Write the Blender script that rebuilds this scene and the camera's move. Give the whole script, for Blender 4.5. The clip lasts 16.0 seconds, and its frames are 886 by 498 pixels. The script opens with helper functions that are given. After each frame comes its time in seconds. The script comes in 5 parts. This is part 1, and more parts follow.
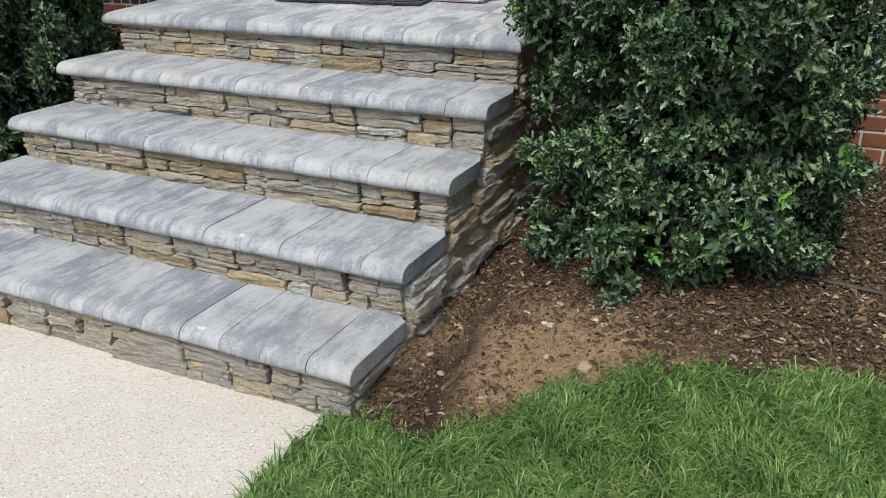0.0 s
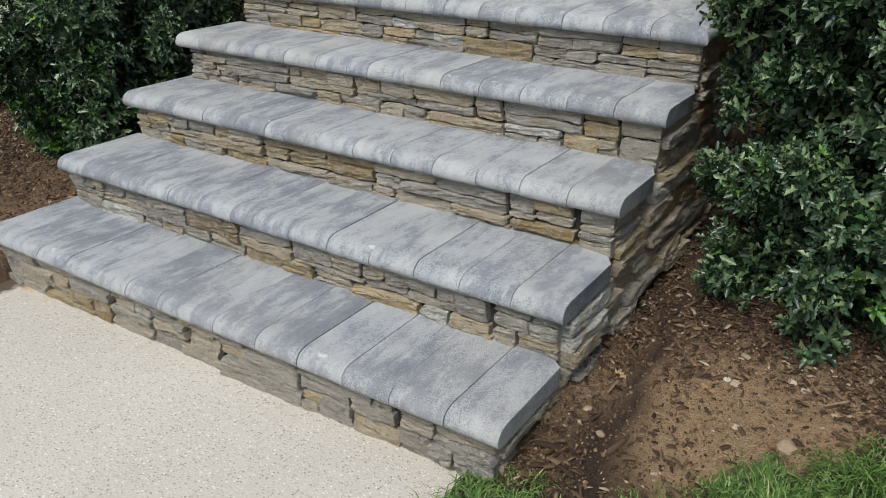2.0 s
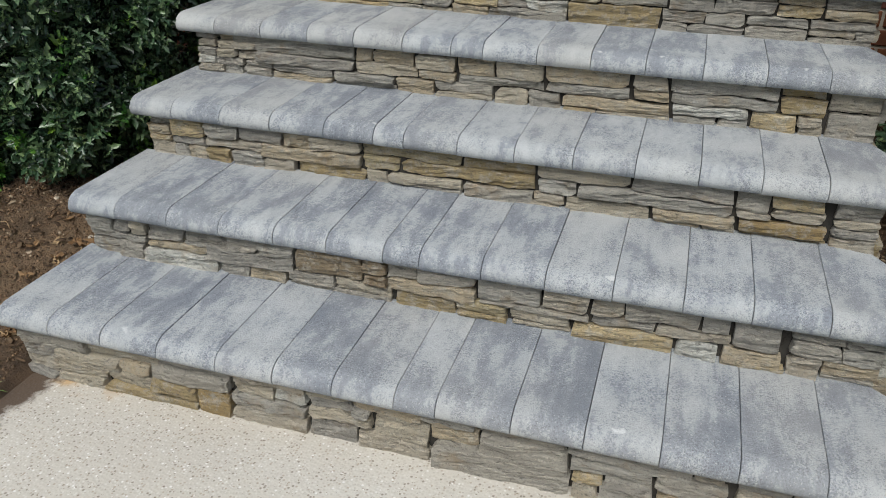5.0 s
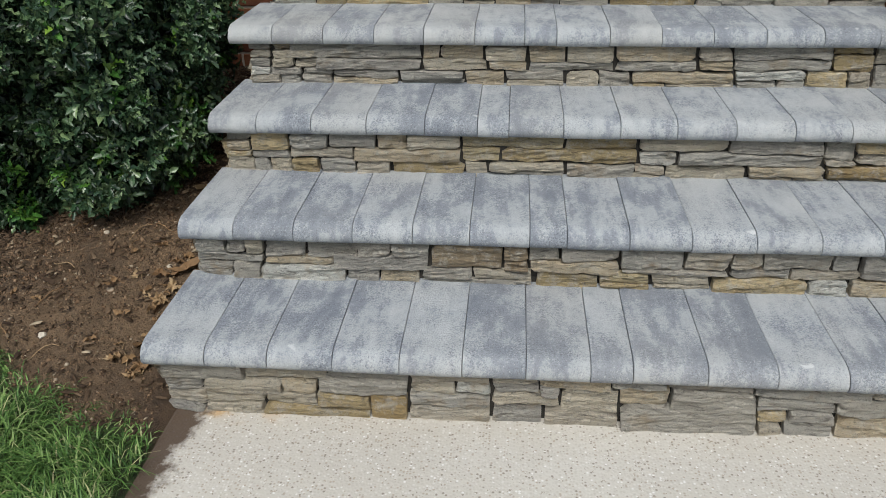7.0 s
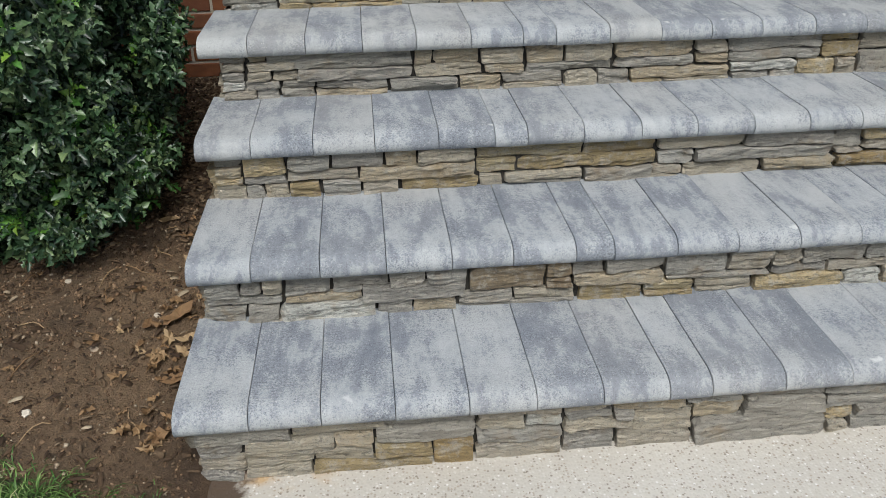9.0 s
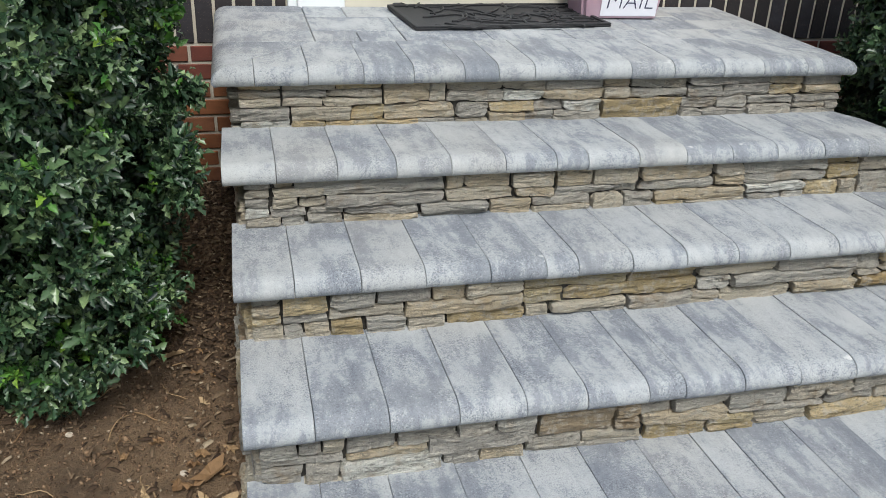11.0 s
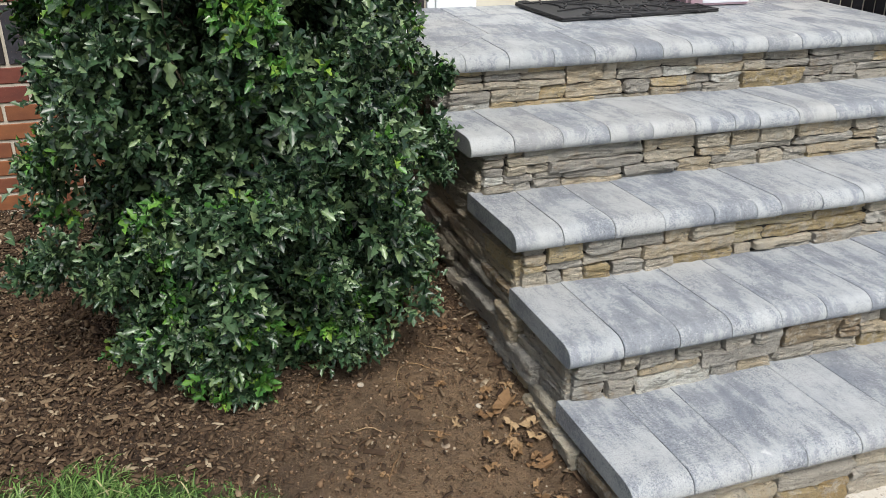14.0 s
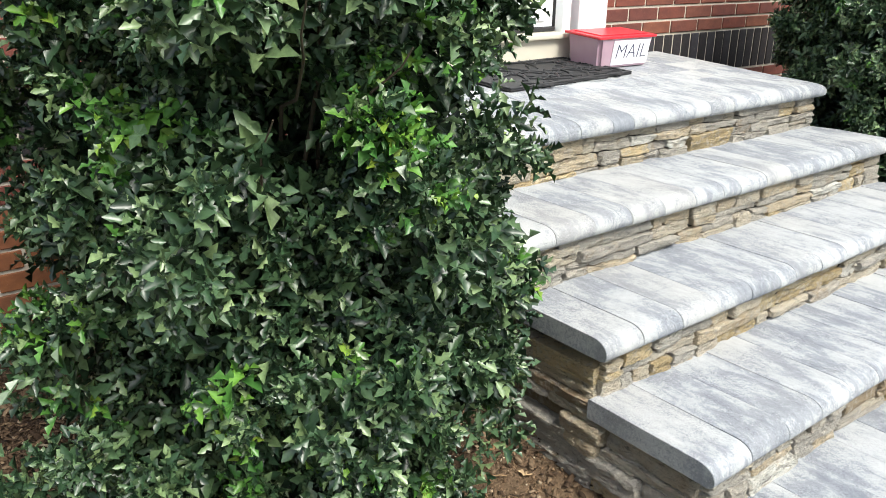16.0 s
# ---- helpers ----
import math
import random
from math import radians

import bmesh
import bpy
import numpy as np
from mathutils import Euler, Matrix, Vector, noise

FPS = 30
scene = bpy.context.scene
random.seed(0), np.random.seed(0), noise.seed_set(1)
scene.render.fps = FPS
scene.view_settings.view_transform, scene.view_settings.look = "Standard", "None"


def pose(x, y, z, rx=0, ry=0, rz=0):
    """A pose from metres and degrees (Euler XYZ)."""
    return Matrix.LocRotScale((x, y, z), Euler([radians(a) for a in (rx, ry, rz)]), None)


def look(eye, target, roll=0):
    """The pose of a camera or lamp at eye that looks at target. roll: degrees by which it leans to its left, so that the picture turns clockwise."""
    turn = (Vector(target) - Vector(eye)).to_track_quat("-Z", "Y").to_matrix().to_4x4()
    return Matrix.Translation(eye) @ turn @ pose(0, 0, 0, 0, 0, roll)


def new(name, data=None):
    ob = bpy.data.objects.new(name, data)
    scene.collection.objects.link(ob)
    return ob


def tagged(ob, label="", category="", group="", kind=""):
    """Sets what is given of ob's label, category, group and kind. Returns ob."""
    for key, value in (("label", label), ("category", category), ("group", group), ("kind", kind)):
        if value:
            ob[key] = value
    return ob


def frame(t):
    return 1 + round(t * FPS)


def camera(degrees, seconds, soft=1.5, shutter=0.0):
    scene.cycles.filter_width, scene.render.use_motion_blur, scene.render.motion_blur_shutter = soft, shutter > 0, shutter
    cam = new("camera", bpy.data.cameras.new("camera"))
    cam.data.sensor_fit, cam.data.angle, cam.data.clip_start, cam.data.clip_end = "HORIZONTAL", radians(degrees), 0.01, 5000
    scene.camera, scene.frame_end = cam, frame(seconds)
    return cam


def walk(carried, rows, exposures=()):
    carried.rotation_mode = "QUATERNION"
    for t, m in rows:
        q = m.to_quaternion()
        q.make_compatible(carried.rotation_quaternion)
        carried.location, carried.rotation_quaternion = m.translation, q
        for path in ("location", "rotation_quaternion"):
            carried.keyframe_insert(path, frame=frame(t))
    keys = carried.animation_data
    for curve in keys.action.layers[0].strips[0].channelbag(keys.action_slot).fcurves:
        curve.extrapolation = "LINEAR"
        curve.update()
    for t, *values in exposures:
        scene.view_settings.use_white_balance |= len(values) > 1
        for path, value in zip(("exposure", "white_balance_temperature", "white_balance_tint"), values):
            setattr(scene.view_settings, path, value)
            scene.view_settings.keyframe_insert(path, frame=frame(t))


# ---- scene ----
cam = camera(57.3, 16.0, 0.5)
PATH = [
    (0, (-0.014, 0.095, 1.285), (-0.819, 1.748, 0.498), -0.5),
    (0.5, (-0.048, 0.069, 1.271), (-0.88, 1.711, 0.492), 0.1),
    (1, (-0.11, 0.124, 1.274), (-1.024, 1.712, 0.474), -0.4),
    (1.5, (-0.238, 0.271, 1.262), (-1.208, 1.822, 0.454), -0.2),
    (2, (-0.358, 0.36, 1.254), (-1.343, 1.883, 0.411), 0.5),
    (2.5, (-0.579, 0.34, 1.246), (-1.554, 1.864, 0.393), 0.6),
    (3, (-0.783, 0.324, 1.244), (-1.712, 1.858, 0.362), 1.0),
    (3.5, (-0.957, 0.412, 1.232), (-1.844, 1.972, 0.351), 0.7),
    (3.7, (-1.021, 0.438, 1.243), (-1.871, 2.01, 0.349), 0.7),
    (5.8, (-1.769, 0.329, 1.18), (-2.079, 2.073, 0.252), 0.5),
    (6, (-1.824, 0.324, 1.18), (-2.104, 2.076, 0.259), 0.1),
    (6.5, (-2.001, 0.233, 1.19), (-2.226, 1.996, 0.274), -0.9),
    (7, (-2.141, 0.183, 1.193), (-2.303, 1.944, 0.26), -0.9),
    (7.5, (-2.236, 0.248, 1.186), (-2.34, 2.008, 0.242), -1.2),
    (8, (-2.325, 0.309, 1.191), (-2.341, 2.071, 0.245), -0.8),
    (8.2, (-2.358, 0.323, 1.194), (-2.329, 2.082, 0.243), -0.8),
    (10.3, (-2.798, 0.47, 1.26), (-2.488, 2.197, 0.298), 0.7),
    (10.5, (-2.819, 0.525, 1.278), (-2.477, 2.262, 0.348), 1.2),
    (11, (-2.898, 0.571, 1.303), (-2.445, 2.342, 0.489), 2.1),
    (11.5, (-3.059, 0.565, 1.32), (-2.51, 2.339, 0.578), 1.2),
    (12, (-3.203, 0.525, 1.32), (-2.557, 2.283, 0.617), 0.3),
    (12.5, (-3.281, 0.433, 1.296), (-2.623, 2.171, 0.556), 0.0),
    (13, (-3.375, 0.319, 1.289), (-2.71, 2.034, 0.504), 0.6),
    (13.5, (-3.551, 0.353, 1.284), (-2.873, 2.051, 0.474), 0.3),
    (14, (-3.713, 0.482, 1.255), (-3.124, 2.23, 0.482), -0.3),
    (14.5, (-3.852, 0.738, 1.301), (-3.423, 2.556, 0.588), -1.1),
    (15, (-3.954, 0.954, 1.308), (-3.619, 2.8, 0.614), 0.2),
    (15.5, (-4.122, 1.102, 1.299), (-3.478, 2.867, 0.612), 2.3),
    (16, (-4.25, 1.135, 1.335), (-3.086, 2.607, 0.642), 0.9),
]
walk(cam, [(t, look(eye, target, roll)) for t, eye, target, roll in PATH], [
    (0.0, 0.29, 6400, 7), (1.5, 0.05, 6400, 7), (3.0, -0.05, 6400, 5), (6.5, -0.08, 6350, 5), (8.2, -0.07, 6300, 6), (10.5, 0.15, 6300, 5), (11.5, 0.25, 6300, 5),
    (13.0, 0.28, 6400, 8), (14.5, 0.50, 6500, 6), (15.0, 0.75, 6550, 5), (15.5, 1.00, 6550, 5), (16.0, 1.0, 6600, 5)])

# ---- world and light ----
world = bpy.data.worlds.new("world")
scene.world = world
world.use_nodes = True
wn = world.node_tree
sky = wn.nodes.new("ShaderNodeTexSky")
sky.sky_type = "NISHITA"
sky.sun_disc = False
sky.sun_elevation, sky.sun_rotation = radians(53), radians(179)
sky.air_density, sky.dust_density, sky.ozone_density = 1.0, 3.5, 1.0
wn.links.new(sky.outputs[0], wn.nodes["Background"].inputs[0])
wn.nodes["Background"].inputs[1].default_value = 0.108
sun = new("sun", bpy.data.lights.new("sun", "SUN"))
sun.data.energy, sun.data.angle, sun.data.color = 2.55, radians(24), (1.0, 0.98, 0.955)
sun.matrix_world = look((-2.0 + 0.1, -5.8, 7.7), (-2.0, 0, 0))


# ---- materials ----
class Nodes:
    """A small wrapper round one material's node tree."""

    def __init__(self, name, rough=0.8, metal=0.0):
        self.mat = bpy.data.materials.new(name)
        self.mat.use_nodes = True
        self.t = self.mat.node_tree
        self.b = self.t.nodes["Principled BSDF"]
        self.b.inputs["Roughness"].default_value = rough
        self.b.inputs["Metallic"].default_value = metal

    def add(self, kind, **sets):
        n = self.t.nodes.new(kind)
        for k, v in sets.items():
            setattr(n, k, v)
        return n

    def link(self, a, b):
        self.t.links.new(a, b)

    def place(self, scale=(1, 1, 1), shuffle=0.0):
        """World position, scaled, and shifted at random from object to object."""
        g = self.add("ShaderNodeNewGeometry")
        m = self.add("ShaderNodeVectorMath", operation="MULTIPLY")
        self.link(g.outputs["Position"], m.inputs[0])
        m.inputs[1].default_value = scale
        if not shuffle:
            return m.outputs[0]
        o = self.add("ShaderNodeObjectInfo")
        k = self.add("ShaderNodeMath", operation="MULTIPLY")
        self.link(o.outputs["Random"], k.inputs[0])
        k.inputs[1].default_value = shuffle
        a = self.add("ShaderNodeVectorMath", operation="ADD")
        self.link(m.outputs[0], a.inputs[0])
        self.link(k.outputs[0], a.inputs[1])
        return a.outputs[0]

    def noise(self, vec, scale, detail=4.0, rough=0.55, warp=0.0):
        n = self.add("ShaderNodeTexNoise")
        self.link(vec, n.inputs["Vector"])
        n.inputs["Scale"].default_value = scale
        n.inputs["Detail"].default_value = detail
        n.inputs["Roughness"].default_value = rough
        n.inputs["Distortion"].default_value = warp
        return n.outputs["Fac"]

    def ramp(self, fac, stops, mode="LINEAR"):
        r = self.add("ShaderNodeValToRGB")
        r.color_ramp.interpolation = mode
        while len(r.color_ramp.elements) < len(stops):
            r.color_ramp.elements.new(0.5)
        for e, (p, c) in zip(r.color_ramp.elements, stops):
            e.position = p
            e.color = (*c, 1) if isinstance(c, tuple) else (c, c, c, 1)
        self.link(fac, r.inputs[0])
        return r.outputs[0]

    def mix(self, fac, a, b, mode="MIX"):
        m = self.add("ShaderNodeMix", data_type="RGBA", blend_type=mode)
        for sock, v in ((m.inputs["Factor"], fac), (m.inputs["A"], a), (m.inputs["B"], b)):
            if isinstance(v, (int, float)):
                sock.default_value = v
            elif isinstance(v, tuple):
                sock.default_value = (*v, 1)
            else:
                self.link(v, sock)
        return m.outputs["Result"]

    def sum(self, a, b, op="ADD"):
        m = self.add("ShaderNodeMath", operation=op)
        for sock, v in zip(m.inputs, (a, b)):
            if isinstance(v, (int, float)):
                sock.default_value = v
            else:
                self.link(v, sock)
        return m.outputs[0]

    def rnd(self):
        return self.add("ShaderNodeObjectInfo").outputs["Random"]

    def island(self):
        return self.add("ShaderNodeNewGeometry").outputs["Random Per Island"]

    def done(self, colour, height=None, bump=0.3, dist=0.004, rough=None):
        if isinstance(colour, tuple):
            self.b.inputs["Base Color"].default_value = (*colour, 1)
        else:
            self.link(colour, self.b.inputs["Base Color"])
        if height is not None:
            n = self.add("ShaderNodeBump")
            n.inputs["Strength"].default_value = bump
            n.inputs["Distance"].default_value = dist
            self.link(height, n.inputs["Height"])
            self.link(n.outputs[0], self.b.inputs["Normal"])
        if rough is not None:
            self.link(rough, self.b.inputs["Roughness"])
        return self.mat


def mat_paver():
    n = Nodes("concrete_paver", 0.72)
    streaky = n.place((2.6, 0.75, 1.0), 17.0)
    round_ = n.place((1, 1, 1), 9.0)
    broad = n.noise(n.place((1.2, 0.9, 1.0), 29.0), 5.0, 3.0, 0.55, 0.3)
    streak = n.noise(streaky, 13.0, 5.0, 0.62, 0.2)
    grain = n.noise(round_, 210.0, 3.0, 0.75)
    curd = n.noise(round_, 75.0, 4.0, 0.7)
    v = n.sum(n.sum(broad, 0.55, "MULTIPLY"), n.sum(streak, 0.45, "MULTIPLY"))
    patch = n.ramp(n.noise(n.place((1, 1, 1), 53.0), 9.0, 3.0, 0.6), [(0.40, 0.10), (0.62, 0.62)])
    v = n.sum(v, n.sum(n.sum(grain, 0.5, "SUBTRACT"), patch, "MULTIPLY"))
    v = n.sum(v, n.sum(n.sum(curd, 0.5, "SUBTRACT"), 0.24, "MULTIPLY"))
    v = n.sum(v, n.sum(n.sum(n.rnd(), 0.5, "SUBTRACT"), 0.09, "MULTIPLY"))
    col = n.ramp(v, [(0.34, (0.188, 0.206, 0.238)), (0.466, (0.268, 0.287, 0.318)), (0.510, (0.368, 0.386, 0.404)), (0.64, (0.455, 0.470, 0.478))])
    # open pores and dark aggregate, thickest where the pale skin has worn
    pits = n.noise(round_, 330.0, 2.0, 0.6)
    worn = n.sum(n.ramp(v, [(0.40, 0.9), (0.60, 0.35)]), n.sum(patch, 0.3), "MULTIPLY")
    col = n.mix(n.sum(n.ramp(pits, [(0.40, 1.0), (0.46, 0.0)]), worn, "MULTIPLY"), col, (0.10, 0.108, 0.125))
    flecks = n.noise(n.place((1, 1, 1), 41.0), 260.0, 2.0, 0.5)
    col = n.mix(n.ramp(flecks, [(0.64, 0.0), (0.70, 0.5)]), col, (0.60, 0.61, 0.60))
    tone = n.noise(n.place((1, 1, 1), 3.0), 1.3, 2.0, 0.5)
    col = n.mix(n.ramp(tone, [(0.45, 0.0), (0.7, 0.28)]), col, (0.41, 0.385, 0.34))
    # white salts that creep out along the turn of the nose
    co = n.add("ShaderNodeTexCoord")
    sep = n.add("ShaderNodeSeparateXYZ")
    n.link(co.outputs["Object"], sep.inputs[0])
    ragged = n.sum(n.sum(n.noise(round_, 38.0, 3.0, 0.6), 0.5, "SUBTRACT"), 0.02, "MULTIPLY")
    line = n.ramp(n.sum(sep.outputs[1], ragged), [(0.018, 0.0), (0.024, 1.0), (0.030, 1.0), (0.036, 0.0)])
    some = n.ramp(n.noise(n.place((1, 1, 1), 5.0), 11.0, 3.0, 0.6), [(0.66, 0.0), (0.70, 0.6)])
    col = n.mix(n.sum(line, some, "MULTIPLY"), col, (0.74, 0.74, 0.72))
    h = n.sum(n.sum(pits, 0.9, "MULTIPLY"), n.sum(grain, curd))
    return n.done(col, h, 0.6, 0.0028)


def mat_stone(name="ledge_stone", tones=None):
    n = Nodes(name, 0.88)
    p = n.place((1.0, 1.0, 3.6), 23.0)
    q = n.place((1, 1, 1), 11.0)
    base = n.ramp(n.rnd(), tones or [(0.0, (0.54, 0.50, 0.43)), (0.16, (0.62, 0.55, 0.44)), (0.34, (0.47, 0.44, 0.39)), (0.5, (0.66, 0.585, 0.455)),
                                     (0.66, (0.55, 0.52, 0.46)), (0.8, (0.66, 0.55, 0.385)), (0.91, (0.70, 0.56, 0.33)), (0.965, (0.78, 0.77, 0.70))], "CONSTANT")
    streak = n.noise(p, 24.0, 8.0, 0.72, 0.8)
    col = n.mix(n.ramp(streak, [(0.36, 0.7), (0.46, 0.0)]), base, (0.15, 0.135, 0.115))
    pale = n.noise(q, 30.0, 6.0, 0.75)
    col = n.mix(n.ramp(pale, [(0.49, 0.0), (0.64, 0.7)]), col, (0.68, 0.635, 0.545))
    rust = n.noise(q, 11.0, 4.0, 0.65)
    col = n.mix(n.ramp(rust, [(0.57, 0.0), (0.72, 0.5)]), col, (0.40, 0.265, 0.12))
    grit = n.noise(q, 260.0, 3.0, 0.7)
    col = n.mix(n.ramp(grit, [(0.34, 0.4), (0.45, 0.0)]), col, (0.12, 0.11, 0.095))
    crack = n.noise(n.place((0.8, 0.8, 7.0), 31.0), 30.0, 3.0, 0.6, 1.2)
    split = n.ramp(crack, [(0.46, 1.0), (0.49, 0.0), (0.51, 0.0), (0.54, 1.0)])
    h = n.sum(n.sum(n.sum(streak, 2.2, "MULTIPLY"), pale), n.sum(split, 0.35, "MULTIPLY"))
    return n.done(col, n.sum(h, n.sum(grit, 0.35, "MULTIPLY")), 1.0, 0.011)


def mat_brick(name, stops, fleck):
    n = Nodes(name, 0.8)
    q = n.place((1, 1, 1), 13.0)
    base = n.ramp(n.rnd(), stops)
    cloud = n.noise(n.place((1, 1, 2.0), 7.0), 14.0, 4.0, 0.6)
    col = n.mix(n.ramp(cloud, [(0.35, 0.5), (0.62, 0.0)]), base, fleck)
    grain = n.noise(q, 190.0, 3.0, 0.7)
    col = n.mix(n.ramp(grain, [(0.62, 0.0), (0.75, 0.35)]), col, (0.42, 0.26, 0.18))
    return n.done(col, n.sum(grain, cloud), 0.35, 0.002)


def mat_speckled(name, a, b, c, scale, bump=0.4, dist=0.003, rough=0.85, cloudy=4.0):
    n = Nodes(name, rough)
    p = n.place()
    cloud = n.noise(p, cloudy, 4.0, 0.6)
    col = n.mix(n.ramp(cloud, [(0.35, 0.0), (0.65, 1.0)]), a, b)
    fine = n.noise(p, scale, 4.0, 0.75)
    col = n.mix(n.ramp(fine, [(0.54, 0.0), (0.66, 0.85)]), col, c)
    return n.done(col, fine, bump, dist)


def mat_aggregate():
    n = Nodes("exposed_aggregate", 0.85)
    p = n.place()
    cell = n.add("ShaderNodeTexVoronoi")
    cell.inputs["Scale"].default_value = 150.0
    n.link(p, cell.inputs["Vector"])
    pick = n.add("ShaderNodeSeparateColor")
    n.link(cell.outputs["Color"], pick.inputs[0])
    cloud = n.noise(p, 2.2, 5.0, 0.6)
    col = n.mix(n.ramp(cloud, [(0.3, 0.0), (0.7, 1.0)]), (0.52, 0.48, 0.42), (0.60, 0.565, 0.505))
    pebble = n.ramp(pick.outputs[0], [(0.0, (0.20, 0.16, 0.12)), (0.10, (0.38, 0.32, 0.25)), (0.28, (0.52, 0.48, 0.42)), (0.7, (0.65, 0.62, 0.57)), (0.93, (0.82, 0.80, 0.77))], "CONSTANT")
    near = n.ramp(cell.outputs["Distance"], [(0.25, 0.75), (0.55, 0.0)])
    col = n.mix(near, col, pebble)
    dark = n.noise(p, 120.0, 2.0, 0.5)
    col = n.mix(n.ramp(dark, [(0.66, 0.0), (0.71, 0.7)]), col, (0.22, 0.17, 0.12))
    # rust and damp earth washed over the slab's west corner
    sep = n.add("ShaderNodeSeparateXYZ")
    n.link(p, sep.inputs[0])
    wob = n.noise(p, 9.0, 5.0, 0.65)
    rust = n.noise(p, 11.0, 4.0, 0.6)
    wide = n.ramp(n.sum(sep.outputs[0], 2.70, "ADD"), [(0.0, 1.0), (0.10, 0.0)])
    back = n.ramp(n.sum(sep.outputs[1], -1.56, "ADD"), [(0.0, 0.0), (0.04, 1.0)])
    spot = n.sum(n.sum(wide, back, "MULTIPLY"), n.ramp(rust, [(0.44, 0.0), (0.60, 0.7)]), "MULTIPLY")
    col = n.mix(spot, col, (0.50, 0.30, 0.10))
    edge = n.sum(n.sum(sep.outputs[0], 2.85, "ADD"), n.sum(n.sum(wob, 0.5, "SUBTRACT"), 0.22, "MULTIPLY"), "SUBTRACT")
    col = n.mix(n.ramp(edge, [(0.0, 0.95), (0.03, 0.0)]), col, (0.075, 0.046, 0.027))
    return n.done(col, n.sum(cell.outputs["Distance"], 1.0, "MULTIPLY"), 0.35, 0.003)


def mat_ground():
    n = Nodes("garden_soil", 0.95)
    p = n.place()
    big = n.noise(p, 3.2, 5.0, 0.62)
    fine = n.noise(p, 60.0, 6.0, 0.75)
    grit = n.noise(p, 240.0, 3.0, 0.7)
    col = n.ramp(big, [(0.34, (0.070, 0.042, 0.026)), (0.5, (0.130, 0.078, 0.045)), (0.62, (0.20, 0.125, 0.073))])
    bare = n.add("ShaderNodeAttribute", attribute_name="bare")
    col = n.mix(n.sum(bare.outputs["Fac"], n.ramp(big, [(0.30, 0.45), (0.52, 1.0)]), "MULTIPLY"), col, (0.60, 0.40, 0.225))
    damp = n.add("ShaderNodeAttribute", attribute_name="damp")
    col = n.mix(damp.outputs["Fac"], col, (0.045, 0.026, 0.016))
    lawn = n.add("ShaderNodeAttribute", attribute_name="lawn")
    turf = n.ramp(fine, [(0.35, (0.035, 0.06, 0.018)), (0.6, (0.07, 0.115, 0.03)), (0.75, (0.16, 0.15, 0.07))])
    col = n.mix(lawn.outputs["Fac"], col, turf)
    col = n.mix(n.ramp(fine, [(0.32, 0.6), (0.5, 0.0)]), col, (0.06, 0.038, 0.024))
    col = n.mix(n.ramp(grit, [(0.66, 0.0), (0.74, 0.6)]), col, (0.42, 0.32, 0.22))
    return n.done(col, n.sum(n.sum(fine, 1.8, "MULTIPLY"), grit), 1.0, 0.014)


def mat_islands(name, stops, rough=0.6, spec=0.5, fine=120.0, mode="LINEAR", by="island"):
    n = Nodes(name, rough)
    pick = n.island() if by == "island" else n.rnd()
    col = n.ramp(pick, stops, mode)
    f = n.noise(n.place(), fine, 3.0, 0.6)
    col = n.mix(n.ramp(f, [(0.3, 0.35), (0.6, 0.0)]), col, tuple(0.45 * c for c in stops[0][1]))
    n.b.inputs["Specular IOR Level"].default_value = spec
    return n.done(col, f, 0.15, 0.002)


def mat_plain(name, colour, rough=0.5, metal=0.0, scale=30.0, vary=0.12, bump=0.08):
    n = Nodes(name, rough, metal)
    f = n.noise(n.place(), scale, 4.0, 0.6)
    col = n.mix(n.ramp(f, [(0.3, vary), (0.7, 0.0)]), colour, tuple(0.6 * c for c in colour))
    return n.done(col, f, bump, 0.002)


PAVER = mat_paver()
STONE = mat_stone()
STONE_GOLD = mat_stone("golden_ledge_stone", [(0.0, (0.54, 0.42, 0.23)), (0.5, (0.58, 0.48, 0.29)), (0.8, (0.50, 0.36, 0.17))])
STONE_PALE = mat_stone("pale_ledge_stone", [(0.0, (0.72, 0.69, 0.62)), (0.5, (0.68, 0.65, 0.58))])
STONE_TAN = mat_stone("tan_ledge_stone", [(0.0, (0.62, 0.53, 0.40)), (0.4, (0.66, 0.60, 0.49)), (0.75, (0.56, 0.46, 0.32))])
STONE_BROWN = mat_stone("brown_ledge_stone", [(0.0, (0.36, 0.27, 0.17)), (0.5, (0.40, 0.31, 0.20))])
JOINT = mat_speckled("dark_mortar_bed", (0.03, 0.027, 0.023), (0.05, 0.045, 0.038), (0.015, 0.013, 0.011), 90.0)
BRICK = mat_brick("red_brick", [(0.0, (0.141, 0.037, 0.025)), (0.35, (0.189, 0.053, 0.033)), (0.6, (0.130, 0.041, 0.031)), (0.85, (0.215, 0.074, 0.040)), (1.0, (0.174, 0.059, 0.041))], (0.074, 0.022, 0.018))
BRICK_LOW = mat_brick("orange_brick", [(0.0, (0.207, 0.073, 0.030)), (0.4, (0.266, 0.100, 0.037)), (0.7, (0.181, 0.061, 0.030)), (1.0, (0.244, 0.100, 0.046))], (0.118, 0.037, 0.019))
BRICK_DARK = mat_brick("dark_glazed_brick", [(0.0, (0.016, 0.014, 0.016)), (0.5, (0.026, 0.020, 0.021)), (1.0, (0.034, 0.033, 0.042))], (0.012, 0.010, 0.010))
MORTAR = mat_speckled("pale_mortar", (0.480, 0.432, 0.352), (0.544, 0.496, 0.416), (0.368, 0.320, 0.256), 140.0)
SLAB = mat_aggregate()
